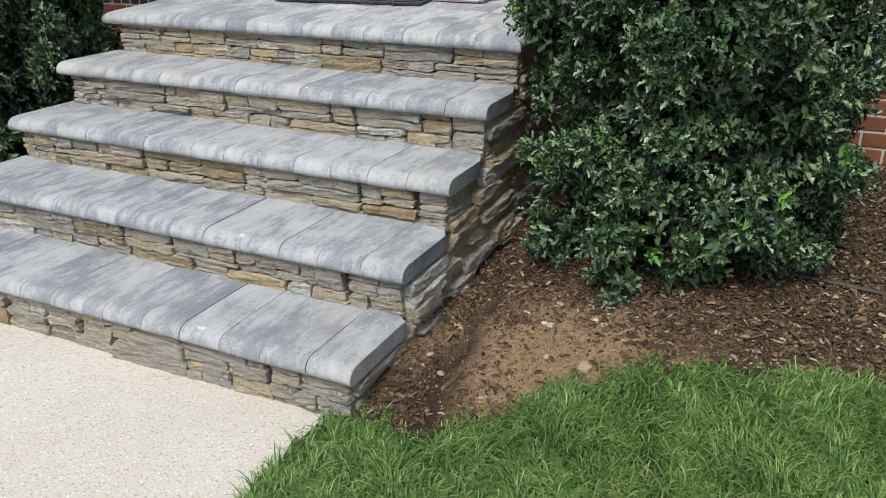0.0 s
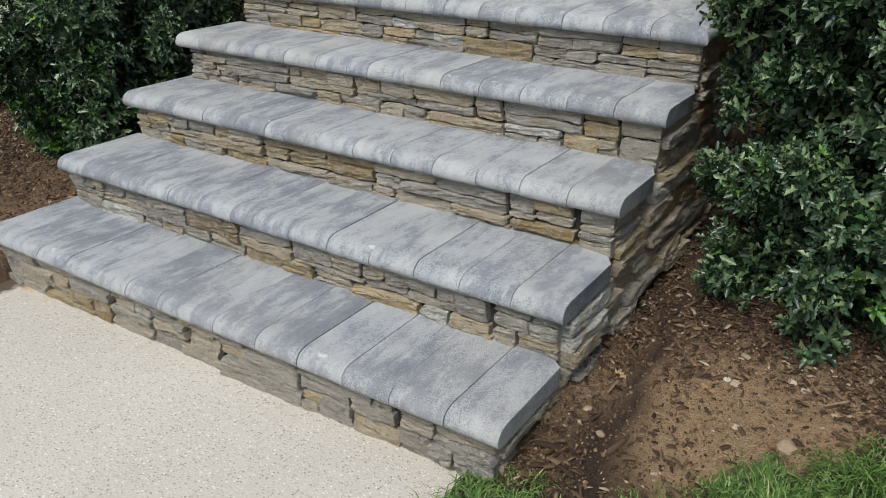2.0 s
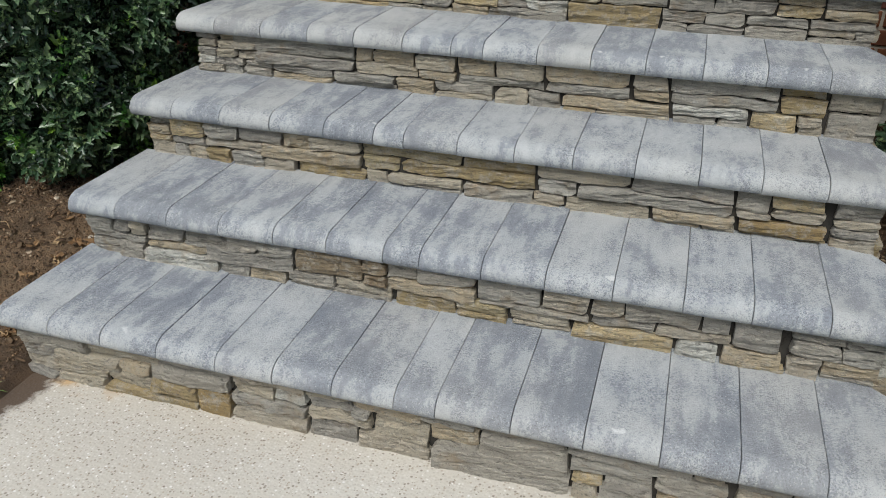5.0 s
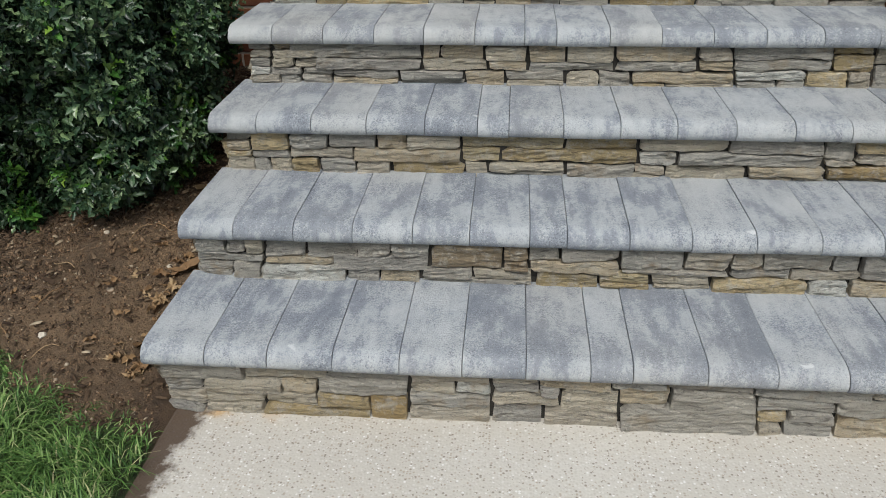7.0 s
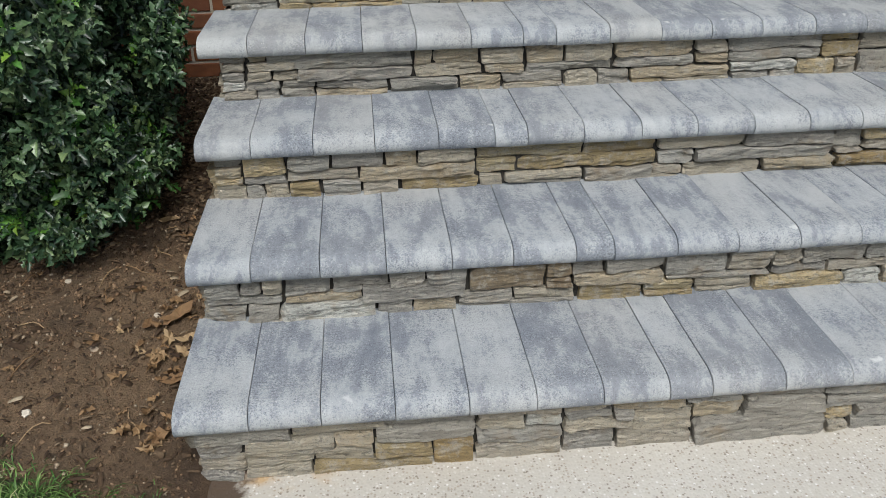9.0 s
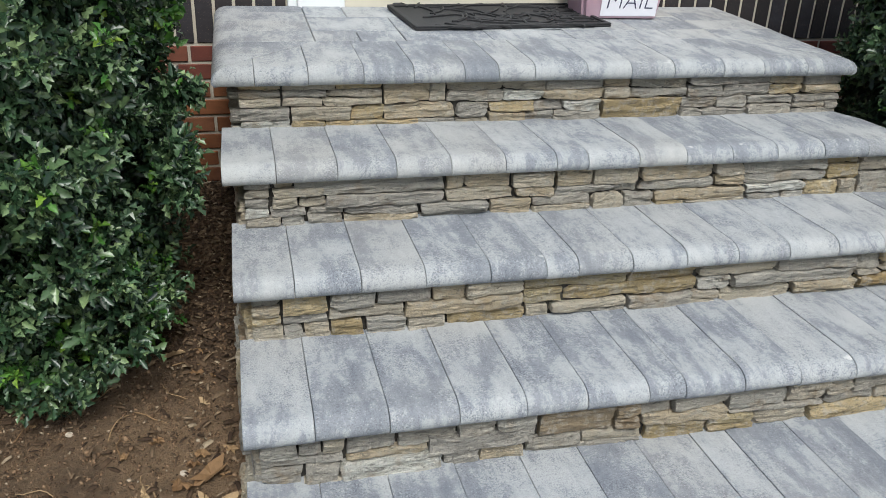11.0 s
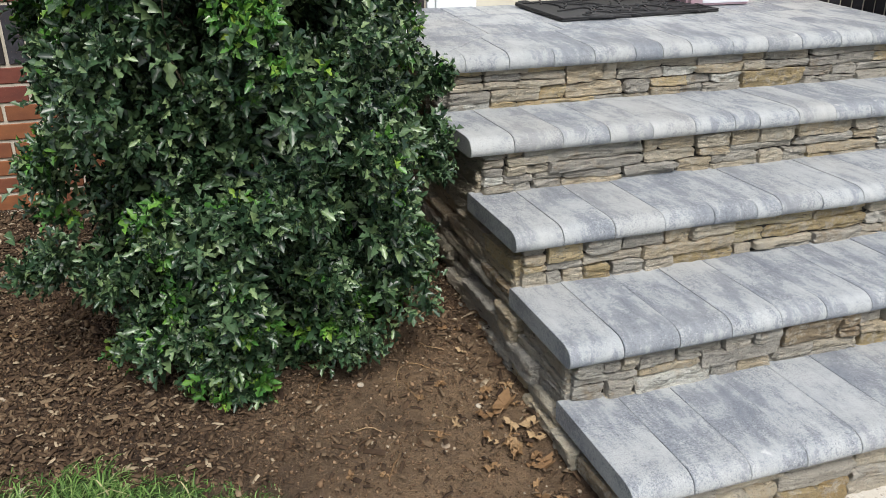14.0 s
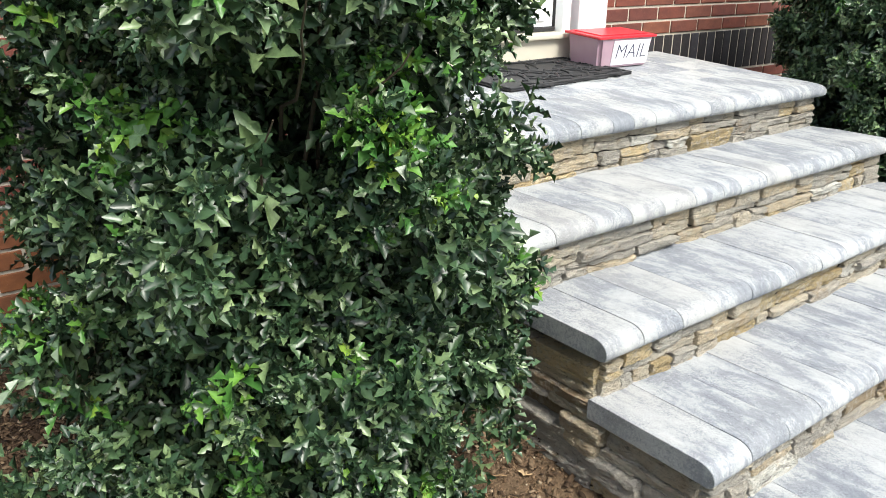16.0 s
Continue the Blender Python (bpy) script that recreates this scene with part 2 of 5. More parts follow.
GROUND = mat_ground()
WHITE = mat_plain("white_paint", (0.80, 0.82, 0.83), 0.42, vary=0.05)
SILL = mat_plain("beige_sill_paint", (0.62, 0.58, 0.48), 0.5, scale=12.0, vary=0.14)
RUBBER = mat_plain("black_rubber", (0.022, 0.022, 0.024), 0.62, scale=80.0, vary=0.4, bump=0.3)
RED = mat_plain("red_plastic", (0.62, 0.03, 0.045), 0.32, vary=0.05)
PAPER = mat_plain("white_paper", (0.80, 0.80, 0.86), 0.7, vary=0.04)
INK = mat_plain("dark_ink", (0.05, 0.05, 0.10), 0.6)
GREY = mat_plain("dark_grey_plastic", (0.10, 0.11, 0.11), 0.5, scale=9.0, vary=0.4)
METAL = mat_plain("grey_aluminium", (0.42, 0.44, 0.42), 0.42, 0.55, scale=20.0, vary=0.3)
DRIP = mat_plain("brown_tubing", (0.05, 0.038, 0.03), 0.5)
BARK = mat_plain("grey_brown_bark", (0.085, 0.062, 0.042), 0.85, scale=60.0, vary=0.6, bump=0.5)
LEAF = mat_islands("holly_leaf", [(0.0, (0.012, 0.030, 0.015)), (0.4, (0.039, 0.086, 0.038)), (0.75, (0.102, 0.172, 0.078)), (1.0, (0.22, 0.31, 0.135))], 0.37, 0.65)
SHOOT = mat_islands("holly_young_leaf", [(0.0, (0.045, 0.14, 0.03)), (0.6, (0.09, 0.23, 0.04)), (0.88, (0.14, 0.29, 0.04)), (1.0, (0.25, 0.36, 0.05))], 0.38, 0.5)
GRASS = mat_islands("grass_blade", [(0.0, (0.038, 0.090, 0.021)), (0.4, (0.090, 0.182, 0.040)), (0.78, (0.18, 0.29, 0.075)), (0.95, (0.28, 0.37, 0.14)), (1.0, (0.44, 0.40, 0.22))], 0.5, 0.25)
CHIP = mat_islands("shredded_bark", [(0.0, (0.036, 0.022, 0.014)), (0.4, (0.077, 0.048, 0.029)), (0.75, (0.133, 0.088, 0.053)), (0.93, (0.215, 0.153, 0.096)), (1.0, (0.447, 0.361, 0.249))], 0.9, 0.25)
CRUMB = mat_islands("earth_crumb", [(0.0, (0.08, 0.05, 0.03)), (0.5, (0.17, 0.105, 0.062)), (0.9, (0.30, 0.20, 0.12)), (1.0, (0.44, 0.36, 0.26))], 0.95, 0.2)
PEBBLE = mat_islands("pale_pebble", [(0.0, (0.30, 0.22, 0.15)), (0.6, (0.42, 0.33, 0.24)), (1.0, (0.62, 0.56, 0.46))], 0.8, 0.3, by="object")
DRYLEAF = mat_islands("dry_leaf", [(0.0, (0.20, 0.115, 0.055)), (0.6, (0.30, 0.19, 0.095)), (1.0, (0.42, 0.30, 0.17))], 0.75, 0.3, by="object")
SAGE = mat_islands("soft_green_leaf", [(0.0, (0.09, 0.20, 0.05)), (0.5, (0.15, 0.29, 0.085)), (0.85, (0.25, 0.34, 0.17)), (1.0, (0.36, 0.40, 0.27))], 0.6, 0.3)
SPRIG = mat_islands("pale_sprig", [(0.0, (0.15, 0.20, 0.11)), (0.5, (0.28, 0.33, 0.20)), (1.0, (0.46, 0.47, 0.36))], 0.7, 0.2)
BLUE = mat_islands("small_blue_flower", [(0.0, (0.18, 0.25, 0.62)), (1.0, (0.34, 0.42, 0.78))], 0.6, 0.3)


def mat_tub():
    n = Nodes("cloudy_pink_plastic", 0.28)
    n.b.inputs["Transmission Weight"].default_value = 0.35
    f = n.noise(n.place(), 6.0, 3.0, 0.5)
    return n.done(n.ramp(f, [(0.3, (0.58, 0.36, 0.46)), (0.7, (0.70, 0.52, 0.60))]))


def mat_clear():
    n = Nodes("clear_weathered_plastic", 0.06)
    n.b.inputs["Transmission Weight"].default_value = 0.97
    f = n.noise(n.place(), 9.0, 3.0, 0.5)
    return n.done(n.ramp(f, [(0.3, (0.82, 0.85, 0.85)), (0.7, (0.93, 0.94, 0.94))]))


TUB = mat_tub()
CLEAR = mat_clear()


# ---- building helpers ----
def mesh_of(name, bm, material, smooth=False):
    me = bpy.data.meshes.new(name)
    bmesh.ops.recalc_face_normals(bm, faces=bm.faces)
    bm.to_mesh(me)
    bm.free()
    me.materials.append(material)
    if smooth:
        me.polygons.foreach_set("use_smooth", [True] * len(me.polygons))
        me.set_sharp_from_angle(angle=radians(32))
    return me


def part(name, bm, material, parent=None, label="", smooth=False):
    """Links a bmesh as one mesh object, under a thing or a part."""
    ob = new(name, mesh_of(name, bm, material, smooth))
    ob.parent = parent
    if label:
        ob["label"] = label
    return ob


def box(x0, x1, y0, y1, z0, z1, bevel=0.0, segments=2, bm=None):
    own = bmesh.new()
    bmesh.ops.create_cube(own, size=1.0, matrix=Matrix.LocRotScale(((x0 + x1) / 2, (y0 + y1) / 2, (z0 + z1) / 2), None, (x1 - x0, y1 - y0, z1 - z0)))
    if bevel:
        bmesh.ops.bevel(own, geom=own.edges[:], offset=bevel, segments=segments, affect="EDGES", profile=0.6)
    if bm is None:
        return own
    me = bpy.data.meshes.new("tmp")
    own.to_mesh(me)
    own.free()
    bm.from_mesh(me)
    bpy.data.meshes.remove(me)
    return bm


def tube(points, radii, sides=7):
    """A bent, tapered tube through the given points."""
    bm = bmesh.new()
    rings = []
    for i, p in enumerate(points):
        a, b = points[max(i - 1, 0)], points[min(i + 1, len(points) - 1)]
        q = (Vector(b) - Vector(a)).to_track_quat("Z", "Y")
        r = radii[i] if isinstance(radii, (list, tuple)) else radii
        rings.append([bm.verts.new(Vector(p) + q @ Vector((r * math.cos(k * math.tau / sides), r * math.sin(k * math.tau / sides), 0))) for k in range(sides)])
    for lo, hi in zip(rings, rings[1:]):
        for k in range(sides):
            bm.faces.new((lo[k], lo[(k + 1) % sides], hi[(k + 1) % sides], hi[k]))
    bm.faces.new(rings[0][::-1])
    bm.faces.new(rings[-1])
    return bm


def empty(name, at, label, category, group="", kind=""):
    ob = new(name)
    ob.location = at
    ob.empty_display_size = 0.1
    return tagged(ob, label, category, group, kind)


def under(ob, parent):
    """Parents ob without moving it in the world."""
    ob.parent = parent
    ob.matrix_parent_inverse = Matrix.Translation(parent.location).inverted() if parent.parent is None else Matrix.Translation(parent.matrix_basis.translation).inverted()
    return ob


def smoothstep(v, a, b):
    u = np.clip((np.asarray(v, float) - a) / (b - a), 0, 1)
    return u * u * (3 - 2 * u)


# ---- plan ----
LEFT, RIGHT = -2.907, -1.035          # faces of the stair's side walls
RISER = [1.622, 1.915, 2.217, 2.502, 2.805]
TOP = [0.186, 0.350, 0.514, 0.682, 0.855]
OVER, THICK = 0.037, 0.052            # coping overhang and thickness
WALL_Y = 3.6                          # brick face of the house
WALK_L, WALK_R = -2.90, -1.105        # edges of the concrete walk


def groove_x(y):
    """Line of the damp runnel beside the east cheek."""
    return np.interp(y, [1.6, 1.75, 1.95, 2.08, 2.2, 2.38, 2.58], [-0.82, -0.86, -0.86, -0.875, -0.89, -0.895, -0.916]) + 0.012 * np.sin(23 * y)


def height(x, y):
    """The garden's level."""
    x, y = np.asarray(x, float), np.asarray(y, float)
    z = 0.012 + 0.092 * smoothstep(y, 1.5, 2.05) + 0.045 * smoothstep(y, 2.05, 2.7) + 0.105 * smoothstep(y, 2.5, 3.6)
    z = z + 0.055 * smoothstep(x, -1.05, -0.1) * smoothstep(y, 0.7, 2.0)
    groove = np.exp(-((x - groove_x(y)) / 0.035) ** 2) * smoothstep(y, 1.60, 1.7) * (1 - smoothstep(y, 2.4, 2.65))
    z = z - 0.028 * groove
    z = z + 0.012 * np.sin(5.1 * x + 1.3) * np.sin(4.3 * y) + 0.006 * np.sin(17 * x + 3 * y) * np.sin(13 * y - 5 * x)
    inside = smoothstep(x, WALK_L - 0.01, WALK_L + 0.04) * (1 - smoothstep(x, WALK_R - 0.04, WALK_R + 0.01)) * (1 - smoothstep(y, 1.60, 1.66))
    z = z * (1 - inside) - 0.06 * inside
    under_stair = smoothstep(x, LEFT + 0.02, LEFT + 0.08) * (1 - smoothstep(x, RIGHT - 0.08, RIGHT - 0.02)) * smoothstep(y, 1.64, 1.7)
    return z * (1 - under_stair) - 0.06 * under_stair


def turf_edge(x):
    """How far the lawn reaches towards the house."""
    x = np.asarray(x, float)
    right = np.interp(x, [-1.1, -0.8, -0.65, -0.48, -0.33, -0.12, 0.3, 1.0, 4], [1.64, 1.61, 1.78, 1.93, 2.02, 2.07, 2.2, 2.35, 2.6])
    left = np.interp(x, [-8, -3.95, -3.72, -3.4, -3.18, -2.92], [2.5, 2.12, 1.97, 1.74, 1.60, 1.50])
    return np.where(x > -2, right, left) + 0.02 * np.sin(31 * x) + 0.015 * np.sin(73 * x + 1)


# ---- ground, one sheet to the horizon ----
def build_ground():
    def axis(lo, hi, step, far):
        inner = np.arange(lo, hi + 1e-6, step)
        out = np.geomspace(step * 2, far, 16)
        return np.concatenate([(lo - out)[::-1], inner, hi + out])
    xs, ys = axis(-5.2, 1.4, 0.03, 90), axis(0.4, 3.7, 0.03, 90)
    gx, gy = np.meshgrid(xs, ys)
    gz = height(np.clip(gx, -5.2, 1.4), np.clip(gy, 0.4, 3.7))
    rng = np.random.default_rng(4)
    near = (gx > -5.2) & (gx < 1.4) & (gy > 0.4) & (gy < 3.7)
    gz = gz + np.where(near, rng.normal(0, 0.0022, gx.shape), 0)
    nx, ny = len(xs), len(ys)
    idx = np.arange(nx * ny).reshape(ny, nx)
    faces = np.stack([idx[:-1, :-1], idx[:-1, 1:], idx[1:, 1:], idx[1:, :-1]], -1).reshape(-1, 4)
    me = bpy.data.meshes.new("ground")
    me.from_pydata(np.stack([gx, gy, gz], -1).reshape(-1, 3).tolist(), [], faces.tolist())
    me.materials.append(GROUND)
    me.polygons.foreach_set("use_smooth", [True] * len(me.polygons))
    lawn = (1 - smoothstep(gy - turf_edge(gx), -0.04, 0.02))
    bare_r = 0.72 * np.exp(-(((gx + 0.62) / 0.50) ** 2 + ((gy - 1.95) / 0.42) ** 2) ** 2) + 0.6 * np.exp(-(((gx + 0.53) / 0.30) ** 2 + ((gy - 1.97) / 0.26) ** 2) ** 2)
    bare_l = 0.5 * np.exp(-(((gx + 3.22) / 0.40) ** 2 + ((gy - 2.0) / 0.48) ** 2) ** 1.5)
    groove = np.exp(-((gx - groove_x(gy)) / (0.03 + 0.05 * smoothstep(-gy, -2.1, -1.75))) ** 2) * (1 - smoothstep(gy, 2.4, 2.62))
    for name, v in (("lawn", lawn), ("bare", np.clip(bare_r + bare_l, 0, 1)), ("damp", 0.97 * groove)):
        a = me.attributes.new(name, "FLOAT", "POINT")
        a.data.foreach_set("value", v.reshape(-1).astype(np.float32))
    return tagged(new("ground", me), "brown garden soil running into green lawn", "ground", kind="structure")


build_ground()


def build_walk():
    bm = box(WALK_L, WALK_R, -7.0, 1.66, -0.10, 0.0, 0.008)
    ob = part("walkway", bm, SLAB)
    tagged(ob, "cream exposed-aggregate concrete walkway meeting the steps", "pavement", kind="structure")


build_walk()

# ---- house front ----
BR_L, BR_H, BR_J, BR_S = 0.2095, 0.0645, 0.011, 0.0690
SOLDIER_LO, SOLDIER_HI = 0.768, 0.974
DOOR_L, DOOR_R = -2.525, -1.635
WEST = (-5.6, -2.722)
EAST = (-1.43, 1.6)


def build_house():
    def wall(name, x0, x1, z0, z1, label):
        return tagged(part(name, box(x0, x1, WALL_Y + 0.006, WALL_Y + 0.24, z0, z1), MORTAR), label, "wall", kind="structure")
    west = wall("wall_north_west", -9.0, WEST[1] + 0.01, -0.3, 3.4, "red brick house wall with a dark soldier course")
    east = wall("wall_north_east", EAST[0] - 0.01, 5.0, -0.3, 3.4, "red brick house wall beside the front door")
    wall("wall_over_door", WEST[1] + 0.01, EAST[0] - 0.01, 3.1, 3.4, "brick wall over the front door")
    wall("foundation", WEST[1] + 0.01, EAST[0] - 0.01, -0.3, 0.86, "house foundation behind the steps")
    # closing walls of the house, out of sight
    for n, b in (("wall_west", (-9.0, -8.76, WALL_Y + 0.24, 8, -0.3, 3.4)), ("wall_east", (4.76, 5.0, WALL_Y + 0.24, 8, -0.3, 3.4)), ("wall_south", (-8.76, 4.76, 7.76, 8, -0.3, 3.4))):
        tagged(part(n, box(*b), BRICK), "plain red brick house wall", "wall", kind="structure")
    tagged(part("roof", box(-9.3, 5.3, WALL_Y - 0.05, 8.3, 3.4, 3.55), JOINT), "dark flat roof slab", "roof", kind="structure")
    return west, east


wall_west, wall_east = build_house()


def build_door():
    d = empty("door_1", ((DOOR_L + DOOR_R) / 2, WALL_Y + 0.1, 0.91), "white painted front door with a black bottom seal", "door", kind="structure")
    def p(name, bm, m, label=""):
        return under(part(name, bm, m, None, label), d)
    p("door_leaf", box(DOOR_L + 0.002, DOOR_R - 0.05, WALL_Y + 0.055, WALL_Y + 0.10, 1.035, 2.98, 0.003), WHITE)
    p("bottom_rail", box(DOOR_L + 0.05, DOOR_R - 0.1, WALL_Y + 0.047, WALL_Y + 0.056, 1.06, 1.30, 0.004), WHITE)
    p("seal", box(DOOR_L + 0.004, DOOR_R - 0.052, WALL_Y + 0.035, WALL_Y + 0.098, 1.018, 1.034, 0.002), RUBBER, "black rubber bottom seal")
    # Thin strip in the rubber black paints the shade of the leaf's edge gap.
    p("side_seal", box(DOOR_R - 0.0495, DOOR_R - 0.0485, WALL_Y + 0.04, WALL_Y + 0.09, 1.035, 2.98), RUBBER, "thin black strip for the dark gap at the door edge")
    p("jamb", box(DOOR_R - 0.048, DOOR_R - 0.002, WALL_Y - 0.005, WALL_Y + 0.12, 1.0, 3.0, 0.004), WHITE)
    for x0, x1 in ((WEST[1], DOOR_L), (DOOR_R, EAST[0])):
        t = p("casing", box(x0 + 0.03, x1, WALL_Y - 0.022, WALL_Y + 0.13, 0.895, 3.1, 0.004), WHITE)
    p("edge_trim", box(WEST[1] - 0.004, WEST[1] + 0.028, WALL_Y - 0.012, WALL_Y + 0.1, 0.895, 3.1, 0.004), WHITE)
    p("head_casing", box(DOOR_L + 0.002, DOOR_R - 0.002, WALL_Y - 0.02, WALL_Y + 0.13, 3.0, 3.1, 0.004), WHITE)
    bm = box(DOOR_L + 0.001, DOOR_R - 0.001, WALL_Y - 0.012, WALL_Y + 0.12, 0.895, 0.992, 0.004)
    box(DOOR_L + 0.001, DOOR_R - 0.001, WALL_Y - 0.035, WALL_Y + 0.12, 0.993, 1.016, 0.006, bm=bm)
    p("threshold", bm, SILL, "beige painted threshold")


build_door()


# ---- the front steps ----
steps = empty("front_steps", ((LEFT + RIGHT) / 2, 2.6, 0.0), "five grey paver steps with stacked ledge-stone risers", "steps")


def coping(s0, s1, deep, cut=None):
    """One coping paver along x from s0 to s1; its nose at y = 0, its top at z = 0."""
    g = 0.0006
    prof = [(0.016, -THICK), (0.008, -THICK + 0.002), (0.0025, -THICK + 0.008), (0.0, -0.038), (0.0, -0.031), (0.0025, -0.023), (0.0075, -0.0145), (0.015, -0.008), (0.025, -0.0035), (0.036, -0.0008), (0.05, 0.0), (deep - 0.004, 0.0), (deep, -0.004), (deep, -THICK)]
    bm = bmesh.new()
    rings = []
    for s, inset in ((s0 + g, 0.0011), (s0 + g + 0.0011, 0.0), (s1 - g - 0.0011, 0.0), (s1 - g, 0.0011)):
        ring = []
        for d, z in prof:
            zz, dd = z, d
            if inset:
                zz = z - inset if z > -0.03 else z
                dd = d + inset if d < 0.03 else d
            ring.append(bm.verts.new((s, dd, zz)))
        rings.append(ring)
    n = len(prof)
    for a, b in zip(rings, rings[1:]):
        for k in range(n):
            bm.faces.new((a[k], a[(k + 1) % n], b[(k + 1) % n], b[k]))
    bm.faces.new(rings[0])
    bm.faces.new(rings[-1][::-1])
    if cut:
        for co, no in cut:
            out = bmesh.ops.bisect_plane(bm, geom=bm.verts[:] + bm.edges[:] + bm.faces[:], plane_co=co, plane_no=no, clear_outer=True)
            bmesh.ops.holes_fill(bm, edges=[e for e in bm.edges if e.is_boundary])
    return bm


JOINTS = [
    [-2.800, -2.66, -2.515, -2.369, -2.234, -2.098, -1.962, -1.874, -1.72, -1.578, -1.436, -1.295, -1.146],
    [-2.806, -2.658, -2.514, -2.37, -2.234, -2.093, -2.006, -1.862, -1.72, -1.575, -1.430, -1.293, -1.146],
    [-2.812, -2.665, -2.518, -2.364, -2.227, -2.146, -2.006, -1.862, -1.72, -1.574, -1.430, -1.293, -1.154],
    [-2.815, -2.668, -2.522, -2.382, -2.239, -2.101, -2.013, -1.868, -1.728, -1.590, -1.450, -1.30, -1.157],
    [-2.832, -2.693, -2.545, -2.408, -2.265, -2.167, -2.06, -1.902, -1.765, -1.628, -1.465, -1.33, -1.18],
]


WIDER = (0.0, 0.0, 0.003, 0.011, 0.02)


def spread(rows, amounts=WIDER):
    """Each upper step is a little wider to the west than the one below."""
    return [[round(x + (x + 1.0) * k, 4) for x in row] for row, k in zip(rows, amounts)]


JOINTS = spread(JOINTS)



LIFT = 0.060                          # the landing falls a little away from the house


def on_landing(x, y, z=0.0, turn=0.0):
    """A pose that lies on the landing."""
    return pose(x, y, TOP[4] + LIFT * (y - RISER[4]) + z, math.degrees(math.atan(LIFT)), 0, turn)


BACK = [1.885, 2.155, 2.42, 2.695]     # where each tread's east end meets the next riser


def build_treads():
    rng = random.Random(5)
    edge_l, edge_r = LEFT - OVER, RIGHT + 0.027
    for i in range(4):
        tread = under(part("tread", box(LEFT + 0.03, RIGHT - 0.03, RISER[i] + 0.02, RISER[i + 1] + 0.05, TOP[i] - THICK - 0.02, TOP[i] - THICK + 0.01), JOINT), steps)
        west = edge_l - 0.9 * WIDER[i] * 1.94
        xs = [west, *JOINTS[i], edge_r]
        for a, b in zip(xs, xs[1:]):
            mid, nose = (a + b) / 2, RISER[i] - OVER
            # the last paver is notched round the next riser's corner
            cut = [((edge_r - mid, BACK[i] - nose, 0), (RISER[i + 1] - BACK[i], 0.036, 0))] if b == edge_r else None
            ob = part("paver", coping(a - mid, b - mid, 0.35, cut), PAVER, None, "", True)
            ob.matrix_basis = pose((a + b) / 2, RISER[i] - OVER + rng.uniform(-0.001, 0.001), TOP[i] + rng.uniform(-0.0012, 0.0012), rng.uniform(-0.15, 0.15), rng.uniform(-0.15, 0.15), 0)
            under(ob, tread)
    landing = under(part("landing", box(LEFT + 0.03, RIGHT - 0.03, RISER[4] + 0.03, WALL_Y + 0.0, 0.72, TOP[4] - 0.055), JOINT), steps)
    y0, deep = RISER[4] - OVER - 0.004, 0.30
    edge_l -= 0.036
    xs = [edge_l, *JOINTS[4], edge_r]
    for a, b in zip(xs, xs[1:]):
        cut = []
        if a < edge_l + deep:
            cut.append(((edge_l, 0, 0), (-1, 1, 0)))
        if b > edge_r - deep:
            cut.append(((edge_r, 0, 0), (1, 1, 0)))
        ob = part("paver", coping(a, b, deep, cut), PAVER, None, "", True)
        ob.matrix_basis = on_landing(0, y0, rng.uniform(-0.001, 0.001))
        under(ob, landing)
    for side in (0, 1):
        ys = [y0, y0 + 0.16, y0 + 0.30, y0 + 0.44, y0 + 0.585, y0 + 0.725, WALL_Y - 0.004]
        for a, b in zip(ys, ys[1:]):
            cut = [((y0, 0, 0), (-1, 1, 0))] if a < y0 + deep else None
            bm = coping(a, b, deep, cut)
            m = Matrix(((0, 1, 0, edge_l), (1, 0, 0, 0), (0, 0, 1, 0), (0, 0, 0, 1))) if side == 0 else Matrix(((0, -1, 0, edge_r), (1, 0, 0, 0), (0, 0, 1, 0), (0, 0, 0, 1)))
            bmesh.ops.transform(bm, matrix=m, verts=bm.verts)
            ob = part("paver", bm, PAVER, None, "", True)
            ob.matrix_basis = on_landing(0, 0, rng.uniform(-0.001, 0.001))
            under(ob, landing)
    # field pavers
    x0, x1 = edge_l + deep, edge_r - deep
    row_y = [y0 + deep, y0 + deep + 0.14, y0 + deep + 0.35, WALL_Y - 0.004]
    for r, (ya, yb) in enumerate(zip(row_y, row_y[1:])):
        x = x0
        while x < x1 - 0.02:
            w = rng.choice((0.14, 0.21, 0.28, 0.28)) if r else rng.choice((0.21, 0.28, 0.14))
            b = x1 if x1 - x - w < 0.09 else x + w
            ob = part("paver", box(x + 0.0015, b - 0.0015, ya + 0.0015, yb - 0.0015, -0.06, 0.0, 0.0025, 1), PAVER, None)
            ob.matrix_basis = on_landing(0, 0, rng.uniform(-0.0012, 0.001))
            under(ob, landing)
            x = b


build_treads()


def wave(x, level):
    """How a bed joint wanders along the wall, alike for the stones above and below it."""
    q = Vector((x * 7.0, level * 61.0, 2.0))
    return 0.0060 * noise.noise(q) + 0.0034 * noise.noise(q * 3.7) + 0.0014 * noise.noise(q * 11.0)


